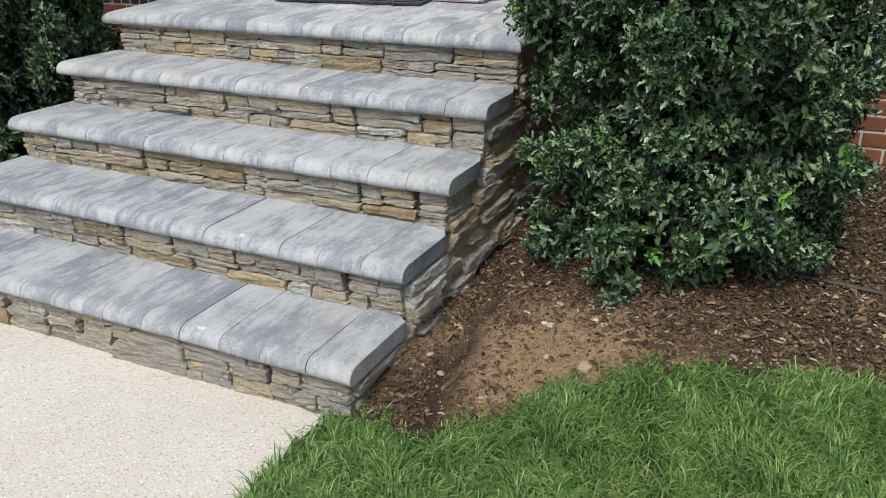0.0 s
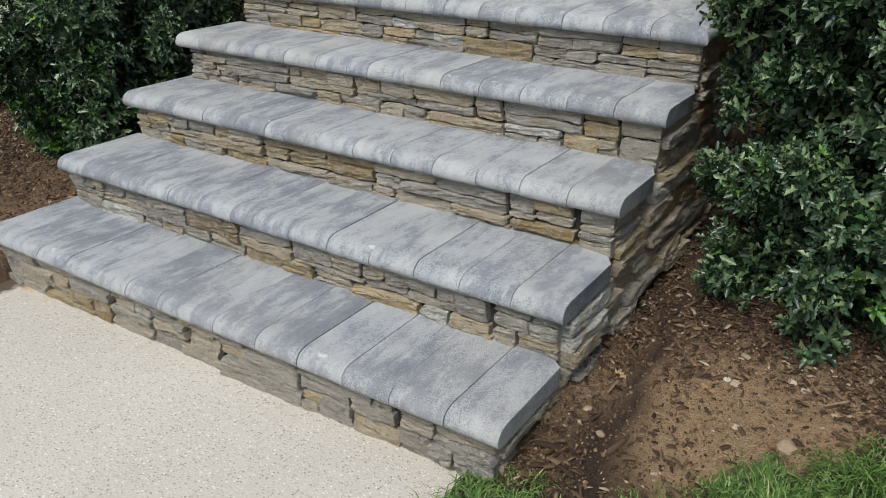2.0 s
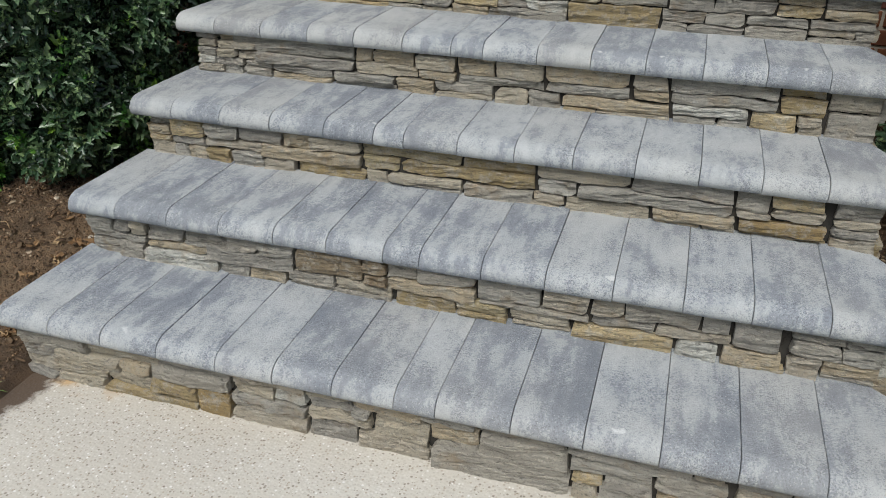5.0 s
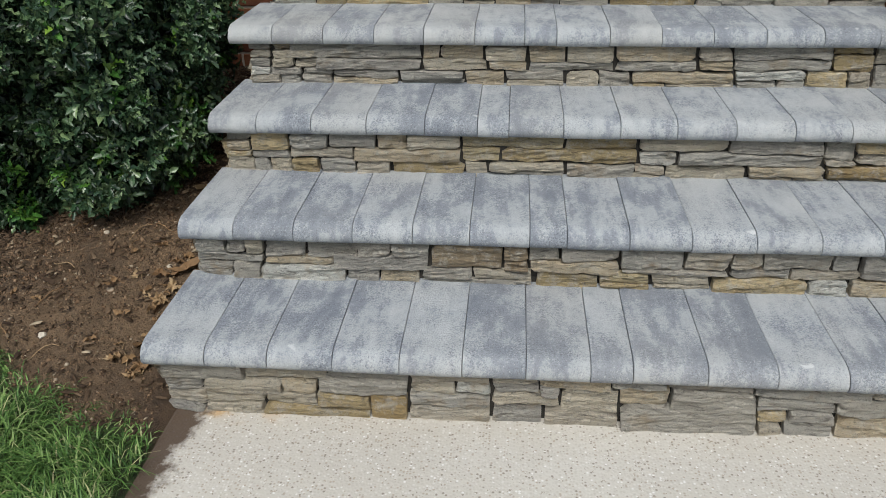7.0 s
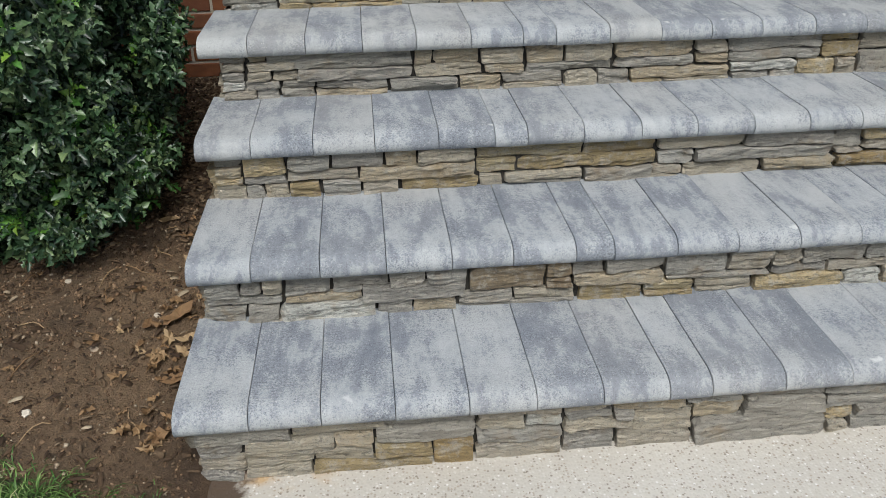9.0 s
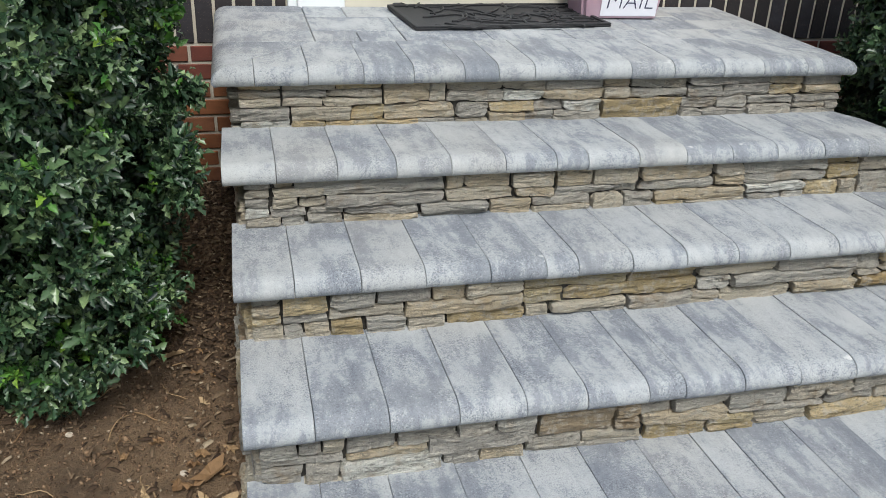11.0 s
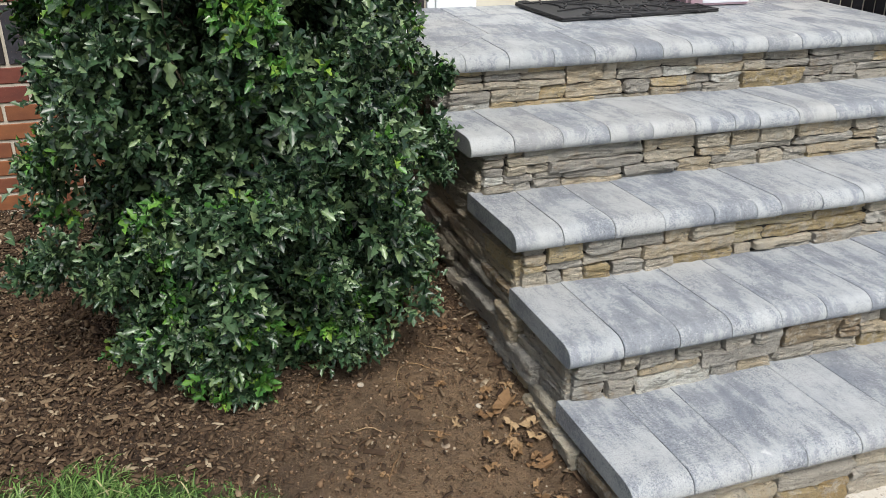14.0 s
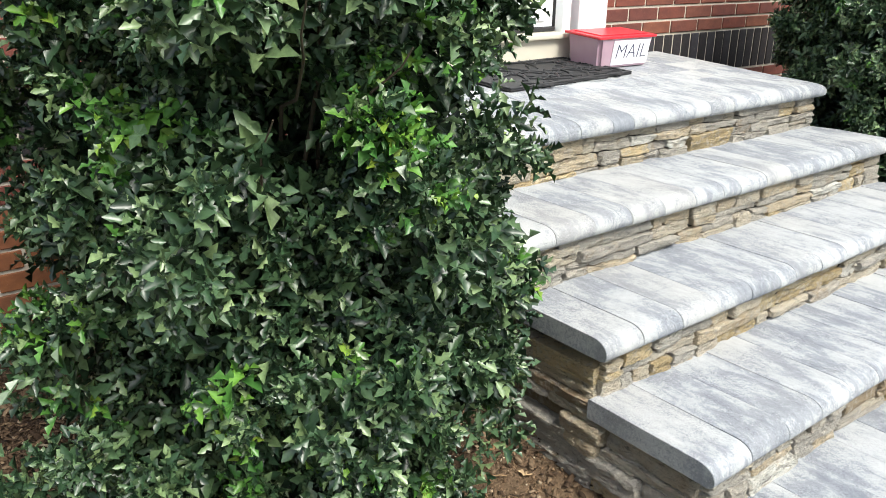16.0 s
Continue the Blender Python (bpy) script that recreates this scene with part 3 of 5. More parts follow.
def stone_mesh(x0, x1, z0, z1, deep, seed, material=None):
    """A split ledge stone from x0 to x1 and z0 to z1, its cleft face towards -y, its back at y = 0, centred on the origin."""
    rng = random.Random(seed)
    w, h, cx, cz = x1 - x0, z1 - z0, (x0 + x1) / 2, (z0 + z1) / 2
    nx, nz = max(5, min(28, round(w / 0.010) + 2)), max(5, min(10, round(h / 0.0055) + 2))
    bm = bmesh.new()
    grid = []
    off = Vector((rng.uniform(0, 90), rng.uniform(0, 90), rng.uniform(0, 90)))
    tilt, yaw, dip = rng.uniform(-0.20, 0.10), rng.uniform(-0.04, 0.04), rng.uniform(-0.16, 0.16)
    skew0, skew1 = rng.uniform(-0.006, 0.006), rng.uniform(-0.006, 0.006)
    chips = [rng.choice((0, 0, 0, 0, 0.10, 0.22)) * h for _ in range(4)]
    for j in range(nz):
        row = []
        for i in range(nx):
            u, v = i / (nx - 1), j / (nz - 1)
            x = x0 + u * w
            lo, hi = z0 + wave(x, z0) + 0.0006, z1 + wave(x, z1) - 0.0006
            near0, near1 = max(0, 1 - (x - x0) / 0.016), max(0, 1 - (x1 - x) / 0.016)
            lo += chips[0] * near0 ** 2 + chips[1] * near1 ** 2
            hi -= chips[2] * near0 ** 2 + chips[3] * near1 ** 2
            hi = max(hi, lo + 0.004)
            z = lo + v * (hi - lo)
            rim = (0.0022 if i in (0, nx - 1) else 0) + (0.0018 if j in (0, nz - 1) else 0)
            q = Vector((x * 22, 0, z * 55)) + off
            bed = (z + dip * (x - cx) + 0.007 * noise.noise(q * 0.45)) / 0.0085
            k = math.floor(bed)
            # beds step in and out and pinch out along the stone
            ledge = 0.0075 * noise.noise(Vector((x * 9.0, k * 7.3, seed * 0.37)))
            y = -deep + rim * rng.uniform(0.4, 1.6) - 0.006 * noise.noise(q * 0.6) - 0.0028 * noise.noise(q * 2.3) + tilt * (z - cz) + yaw * (x - cx)
            y += ledge + 0.0024 * (bed - k)
            edge = skew0 * (v - 0.5) if i == 0 else skew1 * (v - 0.5) if i == nx - 1 else 0
            row.append(bm.verts.new((x - cx + edge, y, z - cz)))
        grid.append(row)
    for j in range(nz - 1):
        for i in range(nx - 1):
            bm.faces.new((grid[j][i], grid[j][i + 1], grid[j + 1][i + 1], grid[j + 1][i]))
    rim = [grid[0][i] for i in range(nx)] + [grid[j][-1] for j in range(1, nz)] + [grid[-1][i] for i in range(nx - 2, -1, -1)] + [grid[j][0] for j in range(nz - 2, 0, -1)]
    back = [bm.verts.new((v.co.x * 0.99, 0.0, v.co.z)) for v in rim]
    for k in range(len(rim)):
        m = (k + 1) % len(rim)
        bm.faces.new((rim[k], back[k], back[m], rim[m]))
    return mesh_of("stone", bm, material or STONE)


def lay_block(a, b, z0, z1, rng, out):
    """Fills one panel block with ledge stones in one to three beds."""
    w, h = b - a, z1 - z0
    kind = rng.random()
    if w < 0.09:
        cuts = [0, 1] if kind < 0.45 else [0, 0.5, 1]
    elif kind < 0.14:
        cuts = [0, 1]
    elif kind < 0.84:
        c = rng.uniform(0.34, 0.66)
        cuts = [0, c, 1]
    else:
        cuts = [0, 0.34, 0.68, 1]
    for lo, hi in zip(cuts, cuts[1:]):
        xs = [a, b]
        if w > 0.15 and rng.random() < 0.66:
            xs = [a, a + w * rng.uniform(0.22, 0.78), b]
        if w > 0.34:
            xs = [a, a + w * rng.uniform(0.2, 0.42), a + w * rng.uniform(0.55, 0.82), b]
        for p, q in zip(xs, xs[1:]):
            out.append((p + 0.0012, q - 0.0012, z0 + h * lo + 0.0010, z0 + h * hi - 0.0010))


PANELS = [
    ([-2.796, -2.729, -2.538, -2.356, -2.061, -1.80, -1.605, -1.36, -1.19], [-2.826, -2.562, -2.357, -2.168, -2.016, -1.89, -1.418, -1.134]),
    ([-2.751, -2.328, -1.871, -1.611, -1.316, -1.17], [-2.83, -2.537, -2.351, -2.073, -1.79, -1.326, -1.139]),
    ([-2.738, -2.672, -2.272, -1.806, -1.738, -1.333, -1.144], [-2.651, -2.457, -1.995, -1.724, -1.522, -1.327, -1.118]),
    ([-2.835, -2.399, -2.094, -1.85, -1.617, -1.25, -1.137], [-2.754, -2.46, -2.27, -1.988, -1.793, -1.515, -1.313, -1.138]),
    ([-2.764, -2.489, -2.309, -1.834, -1.746, -1.561, -1.278, -1.16], [-2.742, -2.28, -2.183, -1.837, -1.576, -1.352, -1.19]),
]


TONES = [(2, -2.74, -2.62, 0, STONE_GOLD), (2, -2.46, -2.28, 0, STONE_GOLD), (2, -2.27, -1.81, 1, STONE_GOLD), (2, -1.81, -1.735, 1, STONE_PALE), (1, -2.33, -2.08, 1, STONE_BROWN),
         (0, -2.57, -2.35, 0, STONE_GOLD), (2, -1.33, -1.12, 0, STONE_GOLD), (3, -1.42, -1.33, 0, STONE_PALE), (4, -1.84, -1.72, 0, STONE_GOLD), (3, -1.34, -1.14, 1, STONE_GOLD), (1, -2.0, -1.8, 0, STONE_GOLD)]


# the stones of the four lower risers: west and east end, bottom and top, by course
LAID = [[], [], [], [], []]
LAID[0] += [
    (-2.915, -2.726, 0.088, 0.133), (-2.724, -2.537, 0.094, 0.133), (-2.536, -2.354, 0.103, 0.133), (-2.915, -2.825, 0.050, 0.087), (-2.822, -2.640, 0.054, 0.092),
    (-2.640, -2.560, 0.061, 0.091), (-2.558, -2.355, 0.062, 0.103), (-2.350, -2.174, 0.101, 0.133), (-2.351, -2.250, 0.068, 0.100), (-2.249, -2.173, 0.073, 0.104),
    (-2.170, -2.071, 0.107, 0.133), (-2.169, -2.066, 0.081, 0.106), (-2.066, -2.023, 0.077, 0.105), (-2.069, -1.912, 0.094, 0.133), (-2.019, -1.894, 0.041, 0.095),
    (-1.912, -1.795, 0.105, 0.133), (-1.893, -1.787, 0.058, 0.106), (-1.785, -1.603, 0.052, 0.107), (-1.601, -1.439, 0.059, 0.092), (-1.793, -1.615, 0.107, 0.133),
    (-1.609, -1.368, 0.092, 0.133), (-1.435, -1.300, 0.052, 0.095), (-1.367, -1.310, 0.099, 0.133),
]
LAID[0] += [
    (-2.915, -2.821, 0.012, 0.048), (-2.915, -2.829, -0.020, 0.012), (-2.821, -2.683, 0.023, 0.049), (-2.826, -2.687, -0.020, 0.023), (-2.685, -2.563, 0.020, 0.057),
    (-2.562, -2.441, 0.025, 0.058), (-2.688, -2.443, -0.020, 0.021), (-2.442, -2.357, -0.020, 0.062), (-2.352, -2.173, 0.037, 0.070), (-2.353, -2.172, -0.020, 0.037),
    (-2.169, -2.022, 0.049, 0.081), (-2.169, -2.057, -0.020, 0.048), (-2.054, -1.892, -0.020, 0.040), (-1.887, -1.596, -0.020, 0.059), (-1.596, -1.532, 0.028, 0.056),
    (-1.532, -1.435, 0.033, 0.060), (-1.592, -1.539, -0.020, 0.028), (-1.538, -1.433, -0.020, 0.033), (-1.430, -1.289, -0.020, 0.050),
]
LAID[1] += [
    (-2.915, -2.840, 0.248, 0.297), (-2.839, -2.792, 0.253, 0.297), (-2.791, -2.745, 0.251, 0.297), (-2.915, -2.748, 0.228, 0.249), (-2.742, -2.639, 0.244, 0.297),
    (-2.636, -2.510, 0.257, 0.297), (-2.510, -2.427, 0.257, 0.297), (-2.427, -2.333, 0.255, 0.297), (-2.637, -2.570, 0.242, 0.256), (-2.572, -2.336, 0.217, 0.258),
    (-2.329, -2.155, 0.227, 0.297), (-2.154, -2.094, 0.253, 0.297), (-2.153, -2.093, 0.224, 0.253), (-2.093, -2.020, 0.256, 0.297), (-2.017, -1.879, 0.257, 0.297),
    (-2.090, -1.877, 0.226, 0.255), (-1.875, -1.728, 0.237, 0.297), (-1.725, -1.621, 0.241, 0.297), (-1.618, -1.546, 0.248, 0.297), (-1.546, -1.386, 0.246, 0.297),
    (-1.384, -1.325, 0.247, 0.297), (-1.320, -1.225, 0.227, 0.297),
]
LAID[1] += [
    (-2.915, -2.830, 0.203, 0.225), (-2.915, -2.834, 0.172, 0.203), (-2.827, -2.757, 0.172, 0.228), (-2.831, -2.688, 0.172, 0.189), (-2.744, -2.571, 0.226, 0.244),
    (-2.756, -2.542, 0.172, 0.226), (-2.688, -2.544, 0.172, 0.192), (-2.539, -2.458, 0.172, 0.222), (-2.458, -2.358, 0.172, 0.218), (-2.352, -2.228, 0.195, 0.224),
    (-2.226, -2.083, 0.196, 0.223), (-2.353, -2.082, 0.172, 0.196), (-2.074, -1.924, 0.172, 0.224), (-1.923, -1.804, 0.202, 0.227), (-1.920, -1.801, 0.172, 0.202),
    (-1.870, -1.620, 0.226, 0.238), (-1.798, -1.662, 0.199, 0.228), (-1.794, -1.655, 0.172, 0.199), (-1.656, -1.435, 0.172, 0.220), (-1.649, -1.336, 0.172, 0.185),
    (-1.432, -1.342, 0.172, 0.220), (-1.614, -1.477, 0.222, 0.248), (-1.476, -1.320, 0.221, 0.245), (-1.337, -1.215, 0.172, 0.223), (-1.330, -1.207, 0.172, 0.191),
]
LAID[2] += [
    (-2.915, -2.847, 0.431, 0.461), (-2.915, -2.850, 0.406, 0.431), (-2.846, -2.744, 0.406, 0.461), (-2.739, -2.634, 0.418, 0.461), (-2.631, -2.503, 0.418, 0.461),
    (-2.742, -2.566, 0.391, 0.417), (-2.500, -2.420, 0.420, 0.461), (-2.420, -2.276, 0.419, 0.461), (-2.565, -2.276, 0.382, 0.419), (-2.273, -2.171, 0.386, 0.424),
    (-2.273, -2.003, 0.424, 0.461), (-2.168, -1.812, 0.385, 0.424), (-2.000, -1.815, 0.422, 0.461), (-1.810, -1.582, 0.424, 0.461), (-1.806, -1.710, 0.384, 0.423),
    (-1.707, -1.343, 0.387, 0.421), (-1.580, -1.345, 0.422, 0.461), (-1.340, -1.263, 0.404, 0.461), (-1.263, -1.149, 0.425, 0.461), (-1.258, -1.143, 0.395, 0.425),
]
LAID[2] += [
    (-2.915, -2.848, 0.386, 0.406), (-2.847, -2.743, 0.385, 0.406), (-2.915, -2.844, 0.336, 0.386), (-2.844, -2.799, 0.336, 0.384), (-2.799, -2.739, 0.336, 0.384),
    (-2.739, -2.662, 0.336, 0.388), (-2.915, -2.816, 0.336, 0.353), (-2.816, -2.665, 0.336, 0.354), (-2.656, -2.561, 0.336, 0.390), (-2.559, -2.468, 0.336, 0.387),
    (-2.659, -2.564, 0.336, 0.352), (-2.561, -2.473, 0.336, 0.352), (-2.461, -2.266, 0.336, 0.381), (-2.462, -2.185, 0.336, 0.346), (-2.264, -2.204, 0.336, 0.382),
    (-2.202, -2.000, 0.357, 0.383), (-2.182, -2.001, 0.336, 0.358), (-1.995, -1.817, 0.336, 0.381), (-1.816, -1.737, 0.356, 0.380), (-1.993, -1.859, 0.336, 0.353),
    (-1.859, -1.738, 0.336, 0.355), (-1.735, -1.529, 0.336, 0.383), (-1.731, -1.619, 0.336, 0.347), (-1.615, -1.527, 0.336, 0.347), (-1.524, -1.336, 0.358, 0.387),
    (-1.519, -1.410, 0.336, 0.358), (-1.407, -1.330, 0.336, 0.360), (-1.335, -1.258, 0.391, 0.404), (-1.327, -1.135, 0.361, 0.389), (-1.321, -1.127, 0.336, 0.361),
]
LAID[3] += [
    (-2.915, -2.849, 0.613, 0.629), (-2.915, -2.852, 0.586, 0.613), (-2.915, -2.855, 0.563, 0.586), (-2.843, -2.794, 0.608, 0.629), (-2.845, -2.718, 0.587, 0.609),
    (-2.848, -2.784, 0.563, 0.587), (-2.782, -2.713, 0.557, 0.584), (-2.794, -2.408, 0.585, 0.629), (-2.717, -2.409, 0.555, 0.585), (-2.403, -2.354, 0.585, 0.629),
    (-2.354, -2.228, 0.586, 0.629), (-2.404, -2.218, 0.554, 0.586), (-2.224, -2.106, 0.584, 0.629), (-2.213, -2.104, 0.556, 0.584), (-2.099, -1.995, 0.578, 0.629),
    (-1.992, -1.859, 0.579, 0.629), (-2.098, -1.857, 0.552, 0.579), (-1.855, -1.632, 0.585, 0.629), (-1.852, -1.628, 0.556, 0.585), (-1.624, -1.532, 0.587, 0.629),
    (-1.620, -1.527, 0.558, 0.587), (-1.529, -1.263, 0.590, 0.629), (-1.524, -1.261, 0.559, 0.590), (-1.260, -1.155, 0.605, 0.629), (-1.258, -1.148, 0.561, 0.605),
    (-1.146, -1.027, 0.579, 0.629),
]
LAID[3] += [
    (-2.915, -2.854, 0.539, 0.563), (-2.915, -2.826, 0.500, 0.539), (-2.854, -2.764, 0.536, 0.563), (-2.827, -2.767, 0.500, 0.537), (-2.759, -2.670, 0.536, 0.558),
    (-2.762, -2.672, 0.500, 0.536), (-2.669, -2.476, 0.530, 0.555), (-2.671, -2.477, 0.500, 0.530), (-2.471, -2.286, 0.527, 0.554), (-2.472, -2.283, 0.500, 0.527),
    (-2.280, -2.167, 0.500, 0.553), (-2.164, -1.997, 0.530, 0.555), (-2.163, -1.996, 0.500, 0.530), (-1.991, -1.897, 0.500, 0.551), (-1.897, -1.809, 0.500, 0.552),
    (-1.805, -1.522, 0.523, 0.555), (-1.802, -1.712, 0.500, 0.522), (-1.710, -1.518, 0.500, 0.523), (-1.517, -1.327, 0.532, 0.559), (-1.512, -1.404, 0.500, 0.531),
    (-1.402, -1.325, 0.500, 0.532), (-1.321, -1.210, 0.500, 0.560), (-1.211, -1.152, 0.537, 0.560), (-1.206, -1.146, 0.500, 0.537), (-1.143, -1.027, 0.500, 0.578),
]


def build_risers():
    rng = random.Random(21)
    for i in range(5):
        zb = -0.02 if i == 0 else TOP[i - 1] - 0.014
        zt = TOP[i] - THICK + (0.004 if i == 4 else 0)
        riser = under(part("riser", box(LEFT + 0.02, RIGHT - 0.02, RISER[i] + 0.012, RISER[i] + 0.07, zb, zt), JOINT), steps)
        mid = (max(zb, 0) + zt) / 2 + rng.uniform(-0.004, 0.004)
        up, lo = spread([PANELS[i][0]], [WIDER[i]])[0], spread([PANELS[i][1]], [WIDER[i]])[0]
        cells = []
        laid_to = max((b for _, b, _, _ in LAID[i]), default=LEFT - 0.008)
        cells += [(a + 0.0022, b - 0.0022, z0 + 0.0010, z1 - 0.0010) for a, b, z0, z1 in LAID[i]]
        for joints, za, zc in ((up, mid, zt - 0.001), (lo, zb, mid)):
            xs = [laid_to, *(x for x in joints if x > laid_to + 0.04), RIGHT + 0.008]
            if xs[-1] - xs[0] < 0.03:
                continue
            for a, b in zip(xs, xs[1:]):
                lay_block(a + 0.0022, b - 0.0022, za + 0.0005, zc - 0.0005, rng, cells)
        for k, (a, b, z0, z1) in enumerate(cells):
            tone = next((m for r, p, q, u, m in TONES if r == i and p < (a + b) / 2 < q and u == ((z0 + z1) / 2 > mid)), None)
            ob = new("stone", stone_mesh(a, b, z0, z1, 0.016 + rng.uniform(0.0, 0.017), 1000 * i + k, tone))
            ob.matrix_basis = pose((a + b) / 2, RISER[i] + 0.014, (z0 + z1) / 2)
            under(ob, riser)


build_risers()


def build_cheeks():
    """The stone-clad side walls of the stair."""
    rng = random.Random(8)
    for side in (0, 1):
        bm = bmesh.new()
        x0, x1 = (LEFT + 0.015, LEFT + 0.06) if side == 0 else (RIGHT - 0.06, RIGHT - 0.015)
        for i in range(5):
            y1 = RISER[i + 1] + 0.03 if i < 4 else WALL_Y
            box(x0, x1, RISER[i] + 0.03, y1, -0.1, TOP[i] - THICK, bm=bm)
        cheek = under(part("side_wall", bm, JOINT), steps)
        z, k = -0.03, 0
        while z < TOP[4] - THICK - 0.012:
            h = min(rng.uniform(0.026, 0.052), TOP[4] - THICK - z)
            # a course starts behind the first step that is high enough for it
            y = next((RISER[i] for i in range(5) if TOP[i] - THICK > z + h * 0.75), None)
            if y is None:
                break
            y += 0.012
            while y < WALL_Y - 0.01:
                w = min(rng.uniform(0.09, 0.30), WALL_Y - 0.003 - y)
                lim = next((TOP[i] - THICK for i in range(4, -1, -1) if y >= RISER[i] - 0.02), TOP[0] - THICK)
                hh = min(h, lim - z)
                if hh > 0.01 and w > 0.02:
                    batter = 0.030 * max(0.0, 1 - z / 0.40) * min(1.0, max(0.0, (y - RISER[0] - 0.02) / 0.25))
                    tone = rng.choice((STONE_TAN, STONE_TAN, STONE, STONE_GOLD) if side else (STONE, STONE_BROWN, STONE, STONE_TAN))
                    ob = new("stone", stone_mesh(y + 0.001, y + w - 0.001, z, z + hh, 0.012 + batter + rng.uniform(0, 0.036), 9000 + 500 * side + k, tone))
                    ob.matrix_basis = pose(LEFT + 0.012 if side == 0 else RIGHT - 0.012, y + w / 2, z + hh / 2, 0, 0, -90 if side == 0 else 90)
                    under(ob, cheek)
                    k += 1
                y += w
            z += h


build_cheeks()


# ---- things on the landing ----
def build_mat():
    at = (-2.01, 3.39, TOP[4] + LIFT * (3.39 - RISER[4]) + 0.002)
    d = empty("doormat", at, "black moulded rubber doormat with raised swirls on the landing", "doormat")
    d.rotation_euler = (LIFT, 0, radians(5))
    w, dp = 0.71, 0.36
    part("mat_base", box(-w / 2, w / 2, -dp / 2, dp / 2, 0, 0.007, 0.003), RUBBER, d)
    bm = bmesh.new()
    for x0, x1, y0, y1 in ((-w / 2, w / 2, -dp / 2, -dp / 2 + 0.016), (-w / 2, w / 2, dp / 2 - 0.016, dp / 2), (-w / 2, -w / 2 + 0.016, -dp / 2 + 0.016, dp / 2 - 0.016), (w / 2 - 0.016, w / 2, -dp / 2 + 0.016, dp / 2 - 0.016)):
        box(x0, x1, y0, y1, 0.0072, 0.013, 0.003, bm=bm)
    part("raised_border", bm, RUBBER, d)
    rng = random.Random(3)
    for k in range(64):
        x, y, a = rng.uniform(-0.29, 0.25), rng.uniform(-0.17, 0.17), rng.gauss(0, 0.7)
        turn, pts = rng.choice((-1, 1)) * rng.uniform(2, 11), []
        for s in range(9):
            px, py = max(-0.325, min(0.325, x)), max(-0.205, min(0.205, y))
            pts.append((px, py, 0.0085 + 0.0015 * math.sin(s / 8 * math.pi)))
            x, y, a = x + 0.019 * math.cos(a), y + 0.019 * math.sin(a), a + turn * 0.019
        part("swirl", tube(pts, 0.0042, 5), RUBBER, d)


build_mat()


def build_mailbox():
    d = empty("mail_tub", (-1.55, 3.45, TOP[4] + LIFT * (3.45 - RISER[4]) + 0.004), "cloudy pink plastic tub with red lid and paper label", "storage box")
    d.rotation_euler = (LIFT, 0, radians(-3))
    def shell(w, dp, z, tw, td):
        return [(sx * (w + tw) / 2, sy * (dp + td) / 2, z) for sx, sy in ((-1, -1), (1, -1), (1, 1), (-1, 1))]
    bm = bmesh.new()
    w, dp, h = 0.285, 0.175, 0.118
    rings = [shell(w, dp, 0, 0, 0), shell(w, dp, h, 0.03, 0.022), shell(w, dp, h, 0.024, 0.016), shell(w, dp, 0.004, -0.006, -0.006)]
    vs = [[bm.verts.new(c) for c in r] for r in rings]
    for a, b in zip(vs, vs[1:]):
        for k in range(4):
            bm.faces.new((a[k], a[(k + 1) % 4], b[(k + 1) % 4], b[k]))
    bm.faces.new(vs[0][::-1])
    bm.faces.new(vs[-1])
    bmesh.ops.bevel(bm, geom=[e for e in bm.edges if abs(e.verts[0].co.z - e.verts[1].co.z) > 0.05], offset=0.014, segments=3, affect="EDGES")
    part("tub_body", bm, TUB, d, "cloudy pink plastic body", True)
    lid = box(-0.166, 0.166, -0.105, 0.105, h - 0.003, h + 0.008, 0.004, 3)
    box(-0.136, 0.136, -0.078, 0.078, h + 0.007, h + 0.012, 0.002, bm=lid)
    part("lid", lid, RED, d, "red snap-on lid")
    lean = math.atan(0.011 / h)
    paper = part("paper_label", box(-0.085, 0.128, -0.0008, 0.0008, -0.05, 0.05, 0.0), PAPER, d, "white paper label")
    paper.matrix_basis = pose(0.006, -(dp / 2) - 0.0078, 0.058, math.degrees(lean), 0, 0)
    cu = bpy.data.curves.new("lettering", "FONT")
    cu.body, cu.size, cu.align_x, cu.align_y, cu.extrude, cu.offset = "MAIL", 0.086, "CENTER", "CENTER", 0.0006, -0.0018
    cu.space_character, cu.shear = 0.98, 0.12
    cu.materials.append(INK)
    t = new("lettering", cu)
    t.parent = paper
    t.matrix_basis = pose(0.021, -0.0014, 0.002, 90, 0, 0)
    t["label"] = "hand-drawn dark letters"


build_mailbox()


